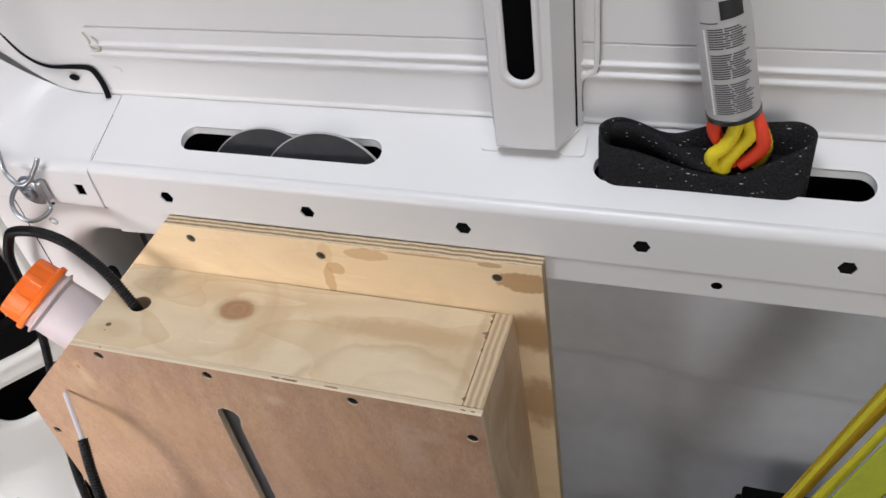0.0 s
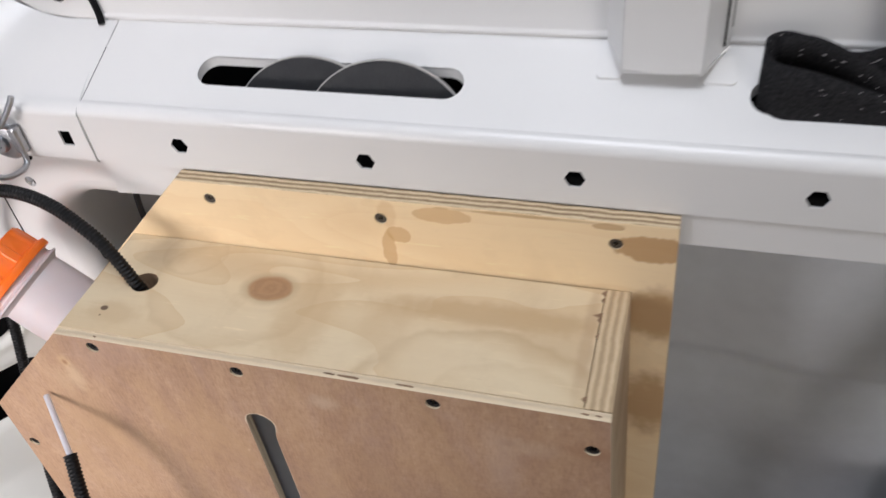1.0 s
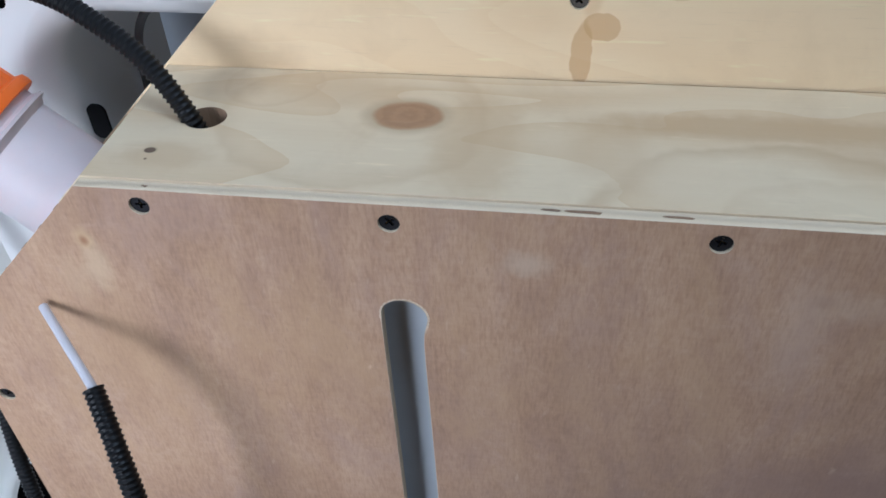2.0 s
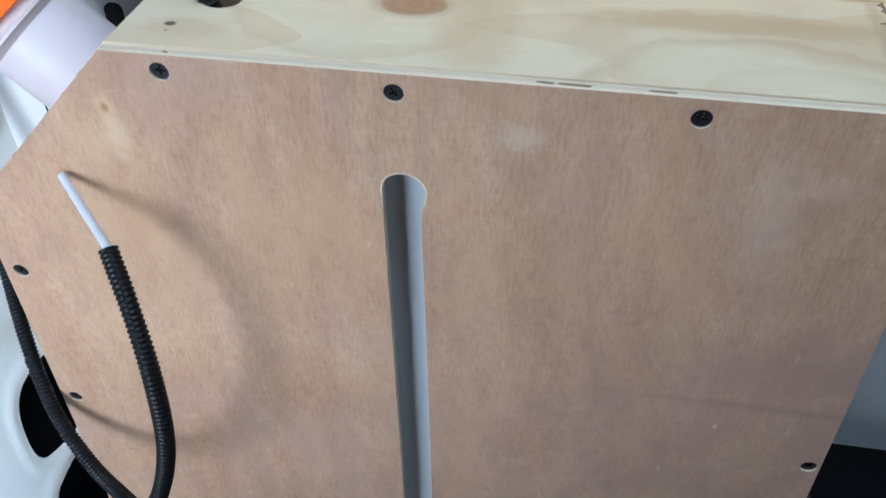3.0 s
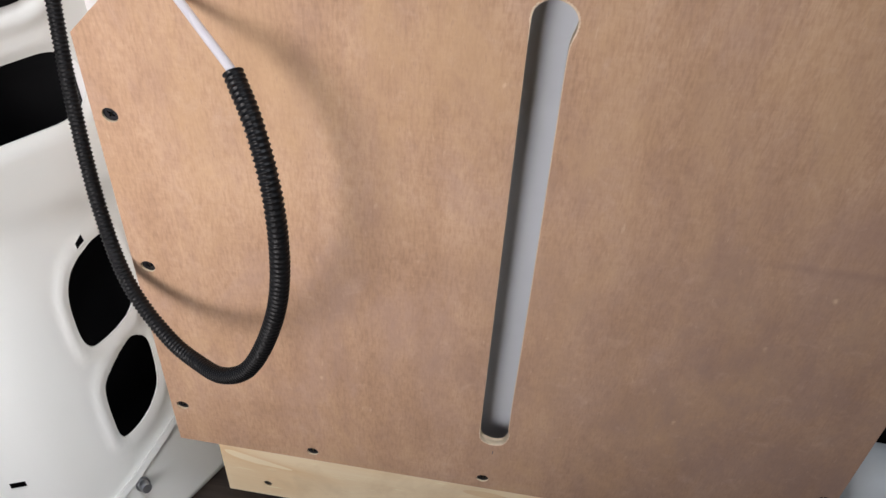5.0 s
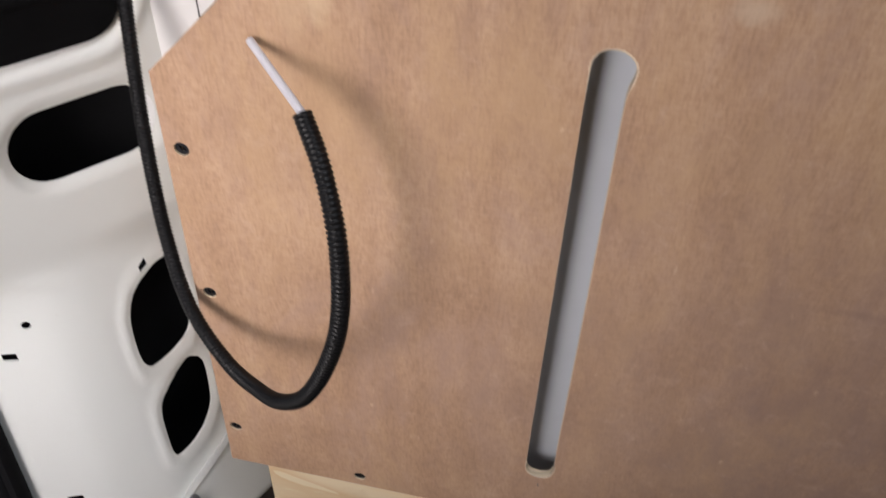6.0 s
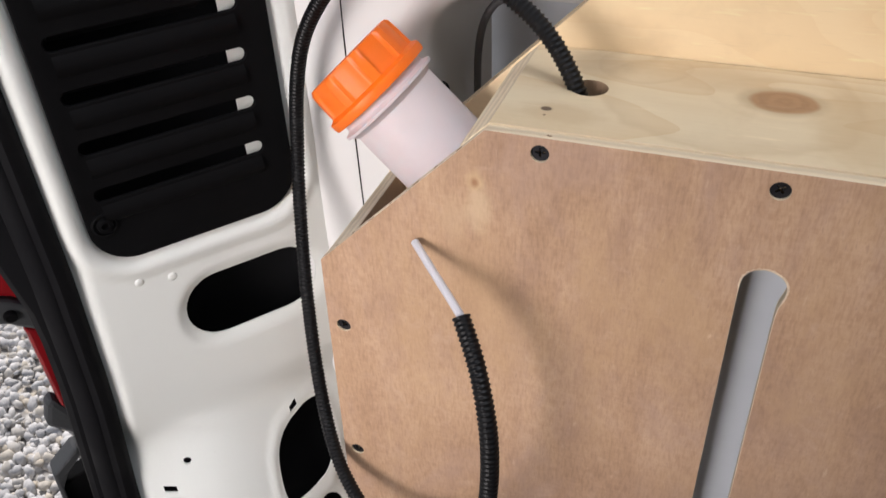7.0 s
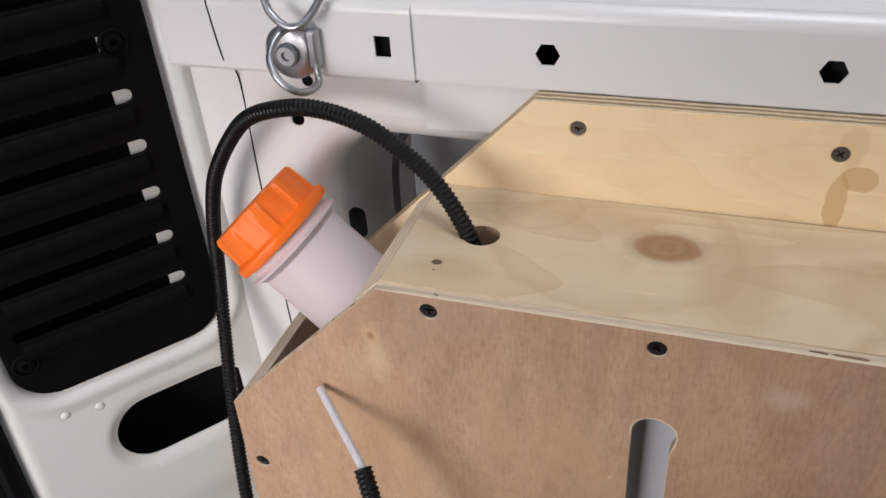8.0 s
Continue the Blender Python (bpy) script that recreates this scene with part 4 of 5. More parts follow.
m = Matrix.Translation(flat_pillar(-0.1010, 0.305, -0.146)) @ PN.to_track_quat("Z", "Y").to_matrix().to_4x4()
part("bracket_pin", lathe([(0.0055, -0.002), (0.0055, 0.003), (0.0040, 0.005), (0.0004, 0.005)], m, 18), BLACK_PLASTIC, tail, smooth=40)
part("lower_lens", outside([(-0.0965, 0.2860), (-0.0700, 0.2665), (-0.0700, 0.160), (-0.0915, 0.1790), (-0.0950, 0.1880)], -0.150, 0.05), RED_LENS, tail, "narrow red lower lens", bevel=0.003)
body = tagged(part("wall_body_corner", outside([(-0.0600, 0.168), (-0.0835, 0.1400), (-0.0950, 0.0890), (-0.0950, 0.0300), (-0.0600, 0.0100)], -0.168, 0.03), PAINT, bevel=0.004), "white painted outer corner of the van body", "wall", kind="structure")
bumper = thing("bumper", "dark grey plastic rear bumper corner", "bumper")
part("upper_step", outside([(-0.1055, 0.1960), (-0.0985, 0.2025), (-0.0868, 0.1760), (-0.0650, 0.1550), (-0.0650, 0.1230), (-0.0837, 0.1392), (-0.1124, 0.1730)], -0.148, 0.018), GREY_PLASTIC, bumper, bevel=0.005)
part("lower_step", outside([(-0.0920, 0.1150), (-0.1124, 0.0960), (-0.1224, 0.0769), (-0.1240, 0.0500), (-0.0600, 0.0200), (-0.0600, -0.100), (-0.1270, -0.100), (-0.1290, 0.0300), (-0.1260, 0.1000), (-0.0980, 0.1230)], -0.158, 0.024), GREY_PLASTIC, bumper, bevel=0.004)
part("step_face", outside([(-0.1238, 0.0495), (-0.0605, 0.0195), (-0.0605, -0.098), (-0.1265, -0.098)], -0.152, 0.02), GREY_PLASTIC, bumper, bevel=0.004)
# A black plate stands in for the darkness in the step's pocket.
part("step_pocket_shade", outside([(-0.1230, 0.0760), (-0.0930, 0.0850), (-0.0860, 0.0300), (-0.1230, 0.0450)], -0.166, 0.02), BLACK_PLASTIC, bumper, bevel=0.002)

# ---- black ventilation grille in the pillar ----
grille = thing("vent_grille", "black plastic louvred ventilation grille screwed to the pillar", "vent")
slot_rows = [0.471 + 0.0333 * i for i in range(9)]
slots = [rounded(-0.022, z - 0.0046, 0.0905, z + 0.0042, 0.0043, 5) for z in slot_rows]
bm = plate(rounded(-0.0325, 0.419, 0.1095, 0.795, 0.0285, 8), slots, 0.003, lambda s, z, w: flat_pillar(s, z, 0.0035 - w))
part("grille_plate", bm, BLACK_PLASTIC, grille, bevel=0.0009)
for z in slot_rows:
    bm = sweep([(0.0, 0.0030), (-0.0045, 0.0022), (-0.0165, -0.014), (-0.0155, -0.0150), (-0.003, 0.0)],
               [lambda dz, o, s=s, z=z: flat_pillar(s, z + 0.0075 + dz * 0.8, o - 0.004) for s in (-0.018, 0.071)], caps=True)
    part("louvre", bm, BLACK_PLASTIC, grille, smooth=40)
    bm = sweep([(0.0, 0.0), (0.004, 0.0028), (0.009, 0.0032), (0.014, 0.0)], [lambda dz, o, s=s, z=z: flat_pillar(s, z - 0.0068 - 0.014 + dz, o + 0.0032) for s in (-0.020, 0.088)], closed=False)
    part("louvre_swell", bm, BLACK_PLASTIC, grille, smooth=80)
for s, z in ((-0.0215, 0.4505), (0.088, 0.637)):
    m = Matrix.Translation(flat_pillar(s, z, 0.0035)) @ PN.to_track_quat("Z", "Y").to_matrix().to_4x4()
    bm = lathe([(0.0086, -0.0005), (0.0086, 0.0010), (0.0072, 0.0016), (0.0068, 0.0004), (0.0052, 0.0006), (0.0046, 0.0024), (0.0026, 0.0028), (0.0022, 0.0008), (0.0004, 0.0006)], m, 20)
    part("grille_screw", bm, BLACK_PLASTIC, grille, "round black screw rosette", smooth=35)

# ---- the plywood box ----
box = thing("plywood_box", "plywood box with chamfered corner and level slot on van wall", "box")


def left_edge(z):
    return -0.0225 * (0.46 - z) if z < 0.46 else z - 0.461


def right_edge(z):
    return 0.464 + 0.031 * (0.56 - z)


SCREW_R = 0.0046
front_screws = [(0.126, 0.5505), (0.232, 0.5495), (0.361, 0.5495), (0.4545, 0.5295), (0.009, 0.412), (0.006, 0.297), (0.002, 0.148), (0.100, 0.1135), (0.232, 0.1155), (0.465, 0.326), (0.468, 0.16), (0.40, 0.1135)]
level_slot = [(0.2255, 0.176), (0.2262, 0.168), (0.2300, 0.1635), (0.2365, 0.1618), (0.2425, 0.1640), (0.2452, 0.1700), (0.2462, 0.1790), (0.2448, 0.1800), (0.2445, 0.30), (0.2430, 0.44), (0.2425, 0.478), (0.2430, 0.4865), (0.2446, 0.4915),
              (0.2452, 0.4960), (0.2444, 0.5005), (0.2415, 0.5042), (0.2378, 0.5062), (0.2335, 0.5070), (0.2285, 0.5055), (0.2250, 0.5015), (0.2240, 0.4960), (0.2243, 0.44), (0.2250, 0.30)]
outline = [(left_edge(0.102), 0.1015), (right_edge(0.102), 0.1025), (right_edge(0.56), 0.5590), (0.0992, 0.5590), (0.0, 0.460)]
bm = plate(outline, [eased(level_slot)] + [circle(x, z, SCREW_R, 16) for x, z in front_screws], 0.0060, front(0.0))
for f in bm.faces:
    f.normal_update()
    f.material_index = 0 if abs(f.normal.y) > 0.7 else 1
front_panel = part("front_panel", bm, [VENEER, EDGE_F], box, "reddish-brown veneered plywood front", bevel=0.0004)


def chipped_rim(loop, seed):
    """Raw wood where the veneer broke away round a cut opening, widest at its ends."""
    rng = random.Random(seed)
    bm = bmesh.new()
    cx, cz = sum(u for u, v in loop) / len(loop), sum(v for u, v in loop) / len(loop)
    rows, n = [], len(loop)
    for i, (u, v) in enumerate(loop):
        (au, av), (bu, bv) = loop[i - 1], loop[(i + 1) % n]
        out = Vector((bv - av, au - bu)).normalized()
        if out.dot(Vector((u - cx, (v - cz) * 0.05))) < 0:
            out = -out
        end = smoothstep(0.482, 0.500, v) + 0.7 * smoothstep(0.185, 0.170, v)
        wide = 0.0001 + rng.uniform(0.0002, 0.0011) * end + (0.0002 if u > cx else 0)
        rows.append([bm.verts.new((u + out.x * k, y, v + out.y * k)) for k, y in ((-0.0001, 0.0006), (0.0, -0.00012), (wide, -0.00016), (wide, 0.0004))])
    for a, b in zip(rows, rows[1:] + rows[:1]):
        for j in range(3):
            bm.faces.new((a[j], a[j + 1], b[j + 1], b[j]))
    return bm


bm = bmesh.new()
rng = random.Random(8)
for x0, x1 in ((0.292, 0.300), (0.301, 0.3155), (0.338, 0.350), (0.128, 0.131), (0.447, 0.452), (0.455, 0.459)):
    k = rng.uniform(0.0006, 0.0011)
    plate([(x0, 0.0028), (x0 + 0.002, 0.0028 - k * 0.6), (x1 - 0.001, 0.0028 - k), (x1, 0.0030), (x1 - 0.003, 0.0036), (x0 + 0.001, 0.0034)], [], 0.0003, lambda u, v, w: Vector((u, v, 0.5592 - w)), bm)
for i in range(7):
    d = 0.008 + 0.0130 * i + rng.uniform(-0.002, 0.002)
    k = rng.uniform(0.0008, 0.0028)
    y = rng.uniform(0.0006, 0.0030)
    plate([(d, y), (d + k, y - 0.0004), (d + k * 1.4, y + 0.0008), (d + 0.0004, y + 0.0011)], [], 0.0003, lambda u, v, w: Vector((u - 0.00012 + w * 0.7, v, 0.46012 + u - w * 0.7)), bm)
tagged(part("edge_chips", bm, CHIP, box, "dark splintered nicks in the panel edge"), kind="stuff")
part("slot_rim", chipped_rim(eased(eased(level_slot)), 4), RAW, box, "pale chipped veneer edge round the slot")
tube_hole = circle(0.1370, 0.0545, 0.0098, 24, ry=0.0092)
bm = plate([(0.0995, 0.0061), (0.4480, 0.0061), (0.4480, 0.1000), (0.3200, 0.1002), (0.2100, 0.1008), (0.0995, 0.1011)], [tube_hole], 0.015, lambda u, v, w: Vector((u, v, 0.56 - w)))
for v in bm.verts:
    if v.co.x < 0.0996 and v.co.z < 0.55:
        v.co.x -= 0.015
for f in bm.faces:
    f.normal_update()
    f.material_index = 0 if abs(f.normal.z) > 0.75 else 1
    # Brown inner veneer on the hole's wall paints in the hole's darkness.
    if f.material_index and (f.calc_center_median().xy - Vector((0.1370, 0.0545))).length < 0.011:
        f.material_index = 2
part("top_panel", bm, [PINE, EDGE_Z, INSIDE], box, "pale knotty pine plywood top with a hole", bevel=0.0005)
bm = block(0.4484, 0.0064, 0.105, 0.464, 0.1010, 0.5600)
for f in bm.faces:
    f.normal_update()
    f.material_index = 0 if abs(f.normal.x) > 0.7 else 1
for v in bm.verts:
    if v.co.z < 0.3:
        v.co.x += 0.012
notches = bmesh.new()
for y, reach in ((0.0965, 0.0022), (0.0905, 0.0016), (0.0770, 0.0048), (0.0735, 0.0020), (0.0600, 0.0010), (0.0120, 0.0024)):
    plate([(0.4490, y + 0.0030), (0.4482 - reach * 0.5, y + 0.0012), (0.4482 - reach, y), (0.4480 - reach * 0.4, y - 0.0010), (0.4490, y - 0.0026)], [], 0.0004, lambda u, v, w: Vector((u, v, 0.56025 - w)), notches)
tagged(part("torn_notches", notches, CHIP, box, "dark torn veneer notches beside the side panel"), kind="stuff")
part("side_panel", bm, [SIDEPINE, EDGE_X], box, "pine plywood side with layered top edge", bevel=0.0006)
bm = block(left_edge(0.11), 0.0064, 0.105, 0.0115, 0.1010, 0.458)
for f in bm.faces:
    f.normal_update()
    f.material_index = 0 if abs(f.normal.x) > 0.7 else 1
for v in bm.verts:
    if v.co.z > 0.4:
        v.co.z = 0.4595 if v.co.x < 0.005 else 0.4660
        v.co.x = max(v.co.x, 0.0)
for f in bm.faces:
    f.normal_update()
    if f.normal.z > 0.4:
        f.material_index = 1
part("side_panel", bm, [INSIDE, EDGE_L], box, "brown plywood side under the chamfer", bevel=0.0004)
part("bottom_panel", block(0.012, 0.0064, 0.105, 0.45, 0.101, 0.119), INSIDE, box)
back_screws = [(0.177, 0.6015), (0.302, 0.5995), (0.453, 0.5985)]
back_outline = [(0.0, 0.10), (0.495, 0.10), (0.489, 0.6155), (0.1535, 0.6155), (0.0, 0.462)]
bm = plate(back_outline, [circle(x, z, SCREW_R * 0.92, 16) for x, z in back_screws], 0.0122, front(0.1014))
for f in bm.faces:
    f.normal_update()
    f.material_index = 0 if abs(f.normal.y) > 0.7 else 1
back_board = part("back_board", bm, [YELLOWPINE, EDGE_Y], box, "yellowish pine plywood back board with brown stains", bevel=0.0005)
bm = plate([(0.012, 0.0), (0.46, 0.0), (0.46, 0.1045), (0.012, 0.1045)], [circle(0.049, 0.020, 0.0036, 14), circle(0.30, 0.020, 0.0036, 14)], 0.012, front(0.018))
plinth = part("plinth", bm, PLINTH, box, "fresh pine plywood plinth standing on the floor", bevel=0.0005)


def screw_mesh(r):
    """A countersunk cross-head, its top at z = 0."""
    bm = bmesh.new()
    a, b = r * 0.52, r * 0.13
    cross = [(a, -b), (a, b), (b, b), (b, a), (-b, a), (-b, b), (-a, b), (-a, -b), (-b, -b), (-b, -a), (b, -a), (b, -b)]
    plate(circle(0, 0, r, 18), [cross], 0.001, lambda u, v, w: Vector((u, v, -w)), bm)
    base = [bm.verts.new((u * 0.8, v * 0.8, -0.0022)) for u, v in cross]
    bm.faces.new(base)
    return mesh_of(bm, "screw")


head_big, head_zinc = screw_mesh(SCREW_R * 0.985), screw_mesh(SCREW_R * 0.86)
head_big.materials.append(SCREW)
head_zinc.materials.append(ZINC_SCREW)
for parent, mesh, depth, places in ((front_panel, head_big, 0.0014, front_screws), (back_board, head_zinc, 0.1014 + 0.0008, back_screws), (plinth, head_zinc, 0.018 + 0.001, [(0.049, 0.020), (0.30, 0.020)])):
    for i, (x, z) in enumerate(places):
        ob = new("screw", mesh)
        ob.parent = parent
        ob.matrix_basis = pose(x, depth, z, 90, 0, 0) @ pose(0, 0, 0, 0, 0, 37 * i)
bm = plate([(0.2362, 0.1505), (0.2368, 0.1505), (0.2370, 0.1545), (0.2364, 0.1545)], [], 0.0003, front(-0.0004))
part("pencil_tick", bm, INK, box)

# ---- the water canister inside, with its filler neck and cap ----
canister = thing("water_canister", "milky plastic water canister with orange screw cap in the box", "water canister")
bm = bmesh.new()
plate(rounded(0.020, 0.122, 0.440, 0.509, (0.02, 0.02, 0.02, 0.09), 8), [], 0.070, front(0.0245), bm)
part("canister_body", bm, TANK, canister, "pale translucent tank wall seen through the slot", bevel=0.006)
AXIS = Vector((-0.700, -0.03, 0.714)).normalized()
CAP = Vector((0.0175, 0.0575, 0.544))
turn = Matrix.Translation(CAP) @ AXIS.to_track_quat("Z", "Y").to_matrix().to_4x4()
neck = part("neck", lathe([(0.0285, -0.085), (0.0280, -0.03), (0.0276, -0.0135), (0.0300, -0.0110), (0.0322, -0.0102), (0.0324, -0.0086), (0.0300, -0.0078), (0.0286, -0.0066), (0.0284, 0.004)], turn, 48), MILKY, canister, "milky filler neck with a collar", smooth=40)


def scallop(a, r, z):
    k = (a * 9 / (2 * math.pi)) % 1.0
    dip = smoothstep(0.12, 0.20, k) * (1 - smoothstep(0.80, 0.88, k))
    return r - (0.0017 * dip if 0.0035 < z < 0.0215 and r > 0.02 else 0)



cap = part("cap", lathe([(0.0290, -0.003), (0.0335, -0.003), (0.0340, -0.0005), (0.0337, 0.0022), (0.0310, 0.0040), (0.0308, 0.008), (0.0306, 0.014), (0.0300, 0.0205), (0.0285, 0.0225), (0.0262, 0.0228), (0.0240, 0.0215), (0.0100, 0.0210), (0.0010, 0.0210)], turn, 144, wave=scallop), ORANGE, canister, "bright orange ribbed screw cap", smooth=45)

# ---- the overflow hose: corrugated sleeve and inner tube ----
hose = thing("drain_hose", "black corrugated hose looping from the box to white tube end", "hose")
HOSE = [(0.1361, 0.0560, 0.5201), (0.1335, 0.0523, 0.5523), (0.1232, 0.0555, 0.5728), (0.1088, 0.0607, 0.5882), (0.0919, 0.0652, 0.5993), (0.0736, 0.0691, 0.6085), (0.0522, 0.0722, 0.6134), (0.0300, 0.0738, 0.6137), (0.0003, 0.0794, 0.6040), (-0.0219, 0.0874, 0.5854), (-0.0448, 0.0928, 0.5528), (-0.0580, 0.0972, 0.5155),
        (-0.0647, 0.0980, 0.4741), (-0.0622, 0.0845, 0.4321), (-0.0463, 0.0497, 0.3778), (-0.0236, 0.0122, 0.3293), (-0.0015, -0.0134, 0.2939), (0.0300, -0.0361, 0.2758), (0.0576, -0.0530, 0.2770), (0.0787, -0.0674, 0.2903), (0.0998, -0.0780, 0.3154), (0.1159, -0.0811, 0.3517), (0.1241, -0.0790, 0.3870), (0.1232, -0.0712, 0.4270), (0.1132, -0.0564, 0.4575), (0.0984, -0.0377, 0.4743)]
PITCH = 0.0027


def rib(d):
    k = (d / PITCH) % 1.0
    return 0.0042 + 0.00068 * (1 if 0.2 < k < 0.75 else 0)


part("sleeve", pipe(spline(HOSE, PITCH / 5), rib, 16), CONDUIT, hose, "black corrugated plastic sleeve", smooth=75)
part("inner_tube", pipe(spline([(0.1012, -0.0412, 0.4712), (0.0984, -0.0377, 0.4743), (0.0792, -0.0202, 0.4817), (0.0600, -0.0026, 0.4890)], 0.002), 0.0022, 14), TUBE, hose, "translucent white inner tube", smooth=60)

# ---- lashing ring, hook and cord at the rail's end ----
ring = thing("lashing_ring", "zinc-plated lashing ring bolted to the rail end", "lashing ring")
m = Matrix.Translation((0.0125, 0.1128, 0.6290)) @ pose(0, 0, 0, 90, 0, 0)
part("base_plate", lathe([(0.0160, 0.0), (0.0160, 0.002), (0.0145, 0.0035), (0.0100, 0.0050)], m, 28), STEEL, ring, smooth=40)
part("bolt", lathe([(0.0068, 0.004), (0.0068, 0.0078), (0.0055, 0.0090), (0.0028, 0.0090), (0.0024, 0.0070), (0.0005, 0.0070)], m, 20), STEEL, ring, smooth=40)
loop = [(0.0265, 0.1085, 0.6440), (0.0285, 0.1075, 0.6310), (0.0298, 0.1060, 0.6190), (0.0310, 0.1020, 0.6150), (0.0310, 0.0910, 0.6155), (0.0285, 0.0810, 0.6195), (0.0205, 0.0790, 0.6265), (0.0145, 0.0835, 0.6355), (0.0155, 0.0920, 0.6440), (0.0205, 0.1010, 0.6475), (0.0265, 0.1085, 0.6440)]
part("ring", pipe(spline(loop, 0.002), 0.0021, 12), STEEL, ring, smooth=60)
part("ring_hinge", block(0.0248, 0.1050, 0.6215, 0.0318, 0.1128, 0.6440), STEEL, ring, bevel=0.002)
hook = thing("cord_hook", "grey metal hook on a black elastic cord in the ring", "hook")
wire_path = [(0.0058, 0.1062, 0.6920), (0.0065, 0.1045, 0.6800), (0.0090, 0.0985, 0.6620), (0.0150, 0.0955, 0.6540), (0.0230, 0.0940, 0.6500), (0.0300, 0.0955, 0.6510), (0.0345, 0.1010, 0.6560), (0.0390, 0.1080, 0.6650), (0.0405, 0.1110, 0.6700)]
part("hook_wire", pipe(spline(wire_path, 0.002), 0.0022, 10), STEEL, hook, smooth=60)
cord = spline([(0.0060, 0.1060, 0.6860), (0.0040, 0.1025, 0.7030), (-0.0035, 0.0940, 0.7330), (-0.0150, 0.0800, 0.7750), (-0.0300, 0.0620, 0.8200)], 0.002)
part("cord_sleeve", pipe(cord, lambda d: 0.0042 + 0.0030 * smoothstep(0.0, 0.03, d), 14), RUBBER, hook, "black elastic cord", smooth=60)

# ---- things pushed into the rail's slots ----
def abrasive_disc(centre, tilt, turn_z, r):
    ob = thing("abrasive_disc", "dark grinding disc with grey rim pushed into a wall slot", "disc", group="discs in the slot")
    m = Matrix.Translation(centre) @ pose(0, 0, 0, 90 - tilt, 0, turn_z)
    part("face", lathe([(r * 0.3, -0.0006), (r - 0.0008, -0.0006), (r - 0.0008, 0.0012), (r * 0.3, 0.0012)], m, 72), DISC, ob, smooth=30)
    bm = bmesh.new()
    lathe([(r - 0.0008, -0.0011), (r, -0.0009), (r, 0.0015), (r - 0.0008, 0.0017)], m, 72, bm, caps=False)
    part("rim", bm, DISC_RIM, ob, "thin grey rim", smooth=30)


abrasive_disc((0.299, 0.1395, 0.6265), 17, 4, 0.0605)
abrasive_disc((0.243, 0.1455, 0.6250), 17, 4, 0.0585)

pouch = thing("felt_sleeve", "black speckled felt sleeve squeezed into a wall slot", "felt sleeve")
corners = rounded(0.524, 0.1425, 0.664, 0.1725, 0.0148, 10)
outer = []
for (ax, ay), (bx, by) in zip(corners, corners[1:] + corners[:1]):
    steps = max(1, round(math.hypot(bx - ax, by - ay) / 0.005))
    outer += [(ax + (bx - ax) * q / steps, ay + (by - ay) * q / steps) for q in range(steps)]
bm = bmesh.new()
strip = []
for x, y in outer:
    k = (x - 0.524) / 0.140
    is_front = y < 0.1575
    if is_front:
        top = 0.6995 - 0.0175 * smoothstep(0.03, 0.58, k) + 0.0275 * smoothstep(0.62, 1.0, k)
    else:
        top = 0.7055 - 0.0130 * math.exp(-((k - 0.34) / 0.17) ** 2) + 0.006 * smoothstep(0.6, 1.0, k)
    lean = 0.004 * math.sin(k * 5)
    strip.append([bm.verts.new(Vector((x, y + lean * (h - 0.66) * 12, h))) for h in (0.655, 0.666, 0.673, 0.679, top)])
for i in range(len(strip)):
    a, b = strip[i - 1], strip[i]
    for j in range(4):
        bm.faces.new((a[j], b[j], b[j + 1], a[j + 1]))
sleeve = part("felt_band", bm, FELT, pouch, smooth=70)
mod = sleeve.modifiers.new("thick", "SOLIDIFY")
mod.thickness, mod.offset = 0.0032, 0.0
fold = spline([(0.530, 0.1600, 0.7070), (0.545, 0.1600, 0.7085), (0.560, 0.1560, 0.7050), (0.574, 0.1520, 0.6985), (0.587, 0.1485, 0.6915), (0.602, 0.1460, 0.6850)], 0.003)
bm = sweep([(0.0, 0), (-0.010, 0.003), (-0.024, 0.005)], [lambda dz, dy, q=q: q + Vector((0, dy, dz)) for q in fold], closed=False)
flap = part("felt_fold", bm, FELT, pouch, smooth=70)
mod = flap.modifiers.new("thick", "SOLIDIFY")
mod.thickness, mod.offset = 0.003, 0.0

# Dark sheet added inside the sleeve in place of its shade.
part("sleeve_shade_floor", plate(rounded(0.5265, 0.1445, 0.6615, 0.1712, 0.0125, 6), [], 0.002, lambda u, v, w: Vector((u, v, 0.6745 + (v - 0.1445) * 0.36 - w))), FELT, pouch)
rope = thing("knotted_rope", "yellow and red plastic rope bundled in the felt sleeve", "rope")
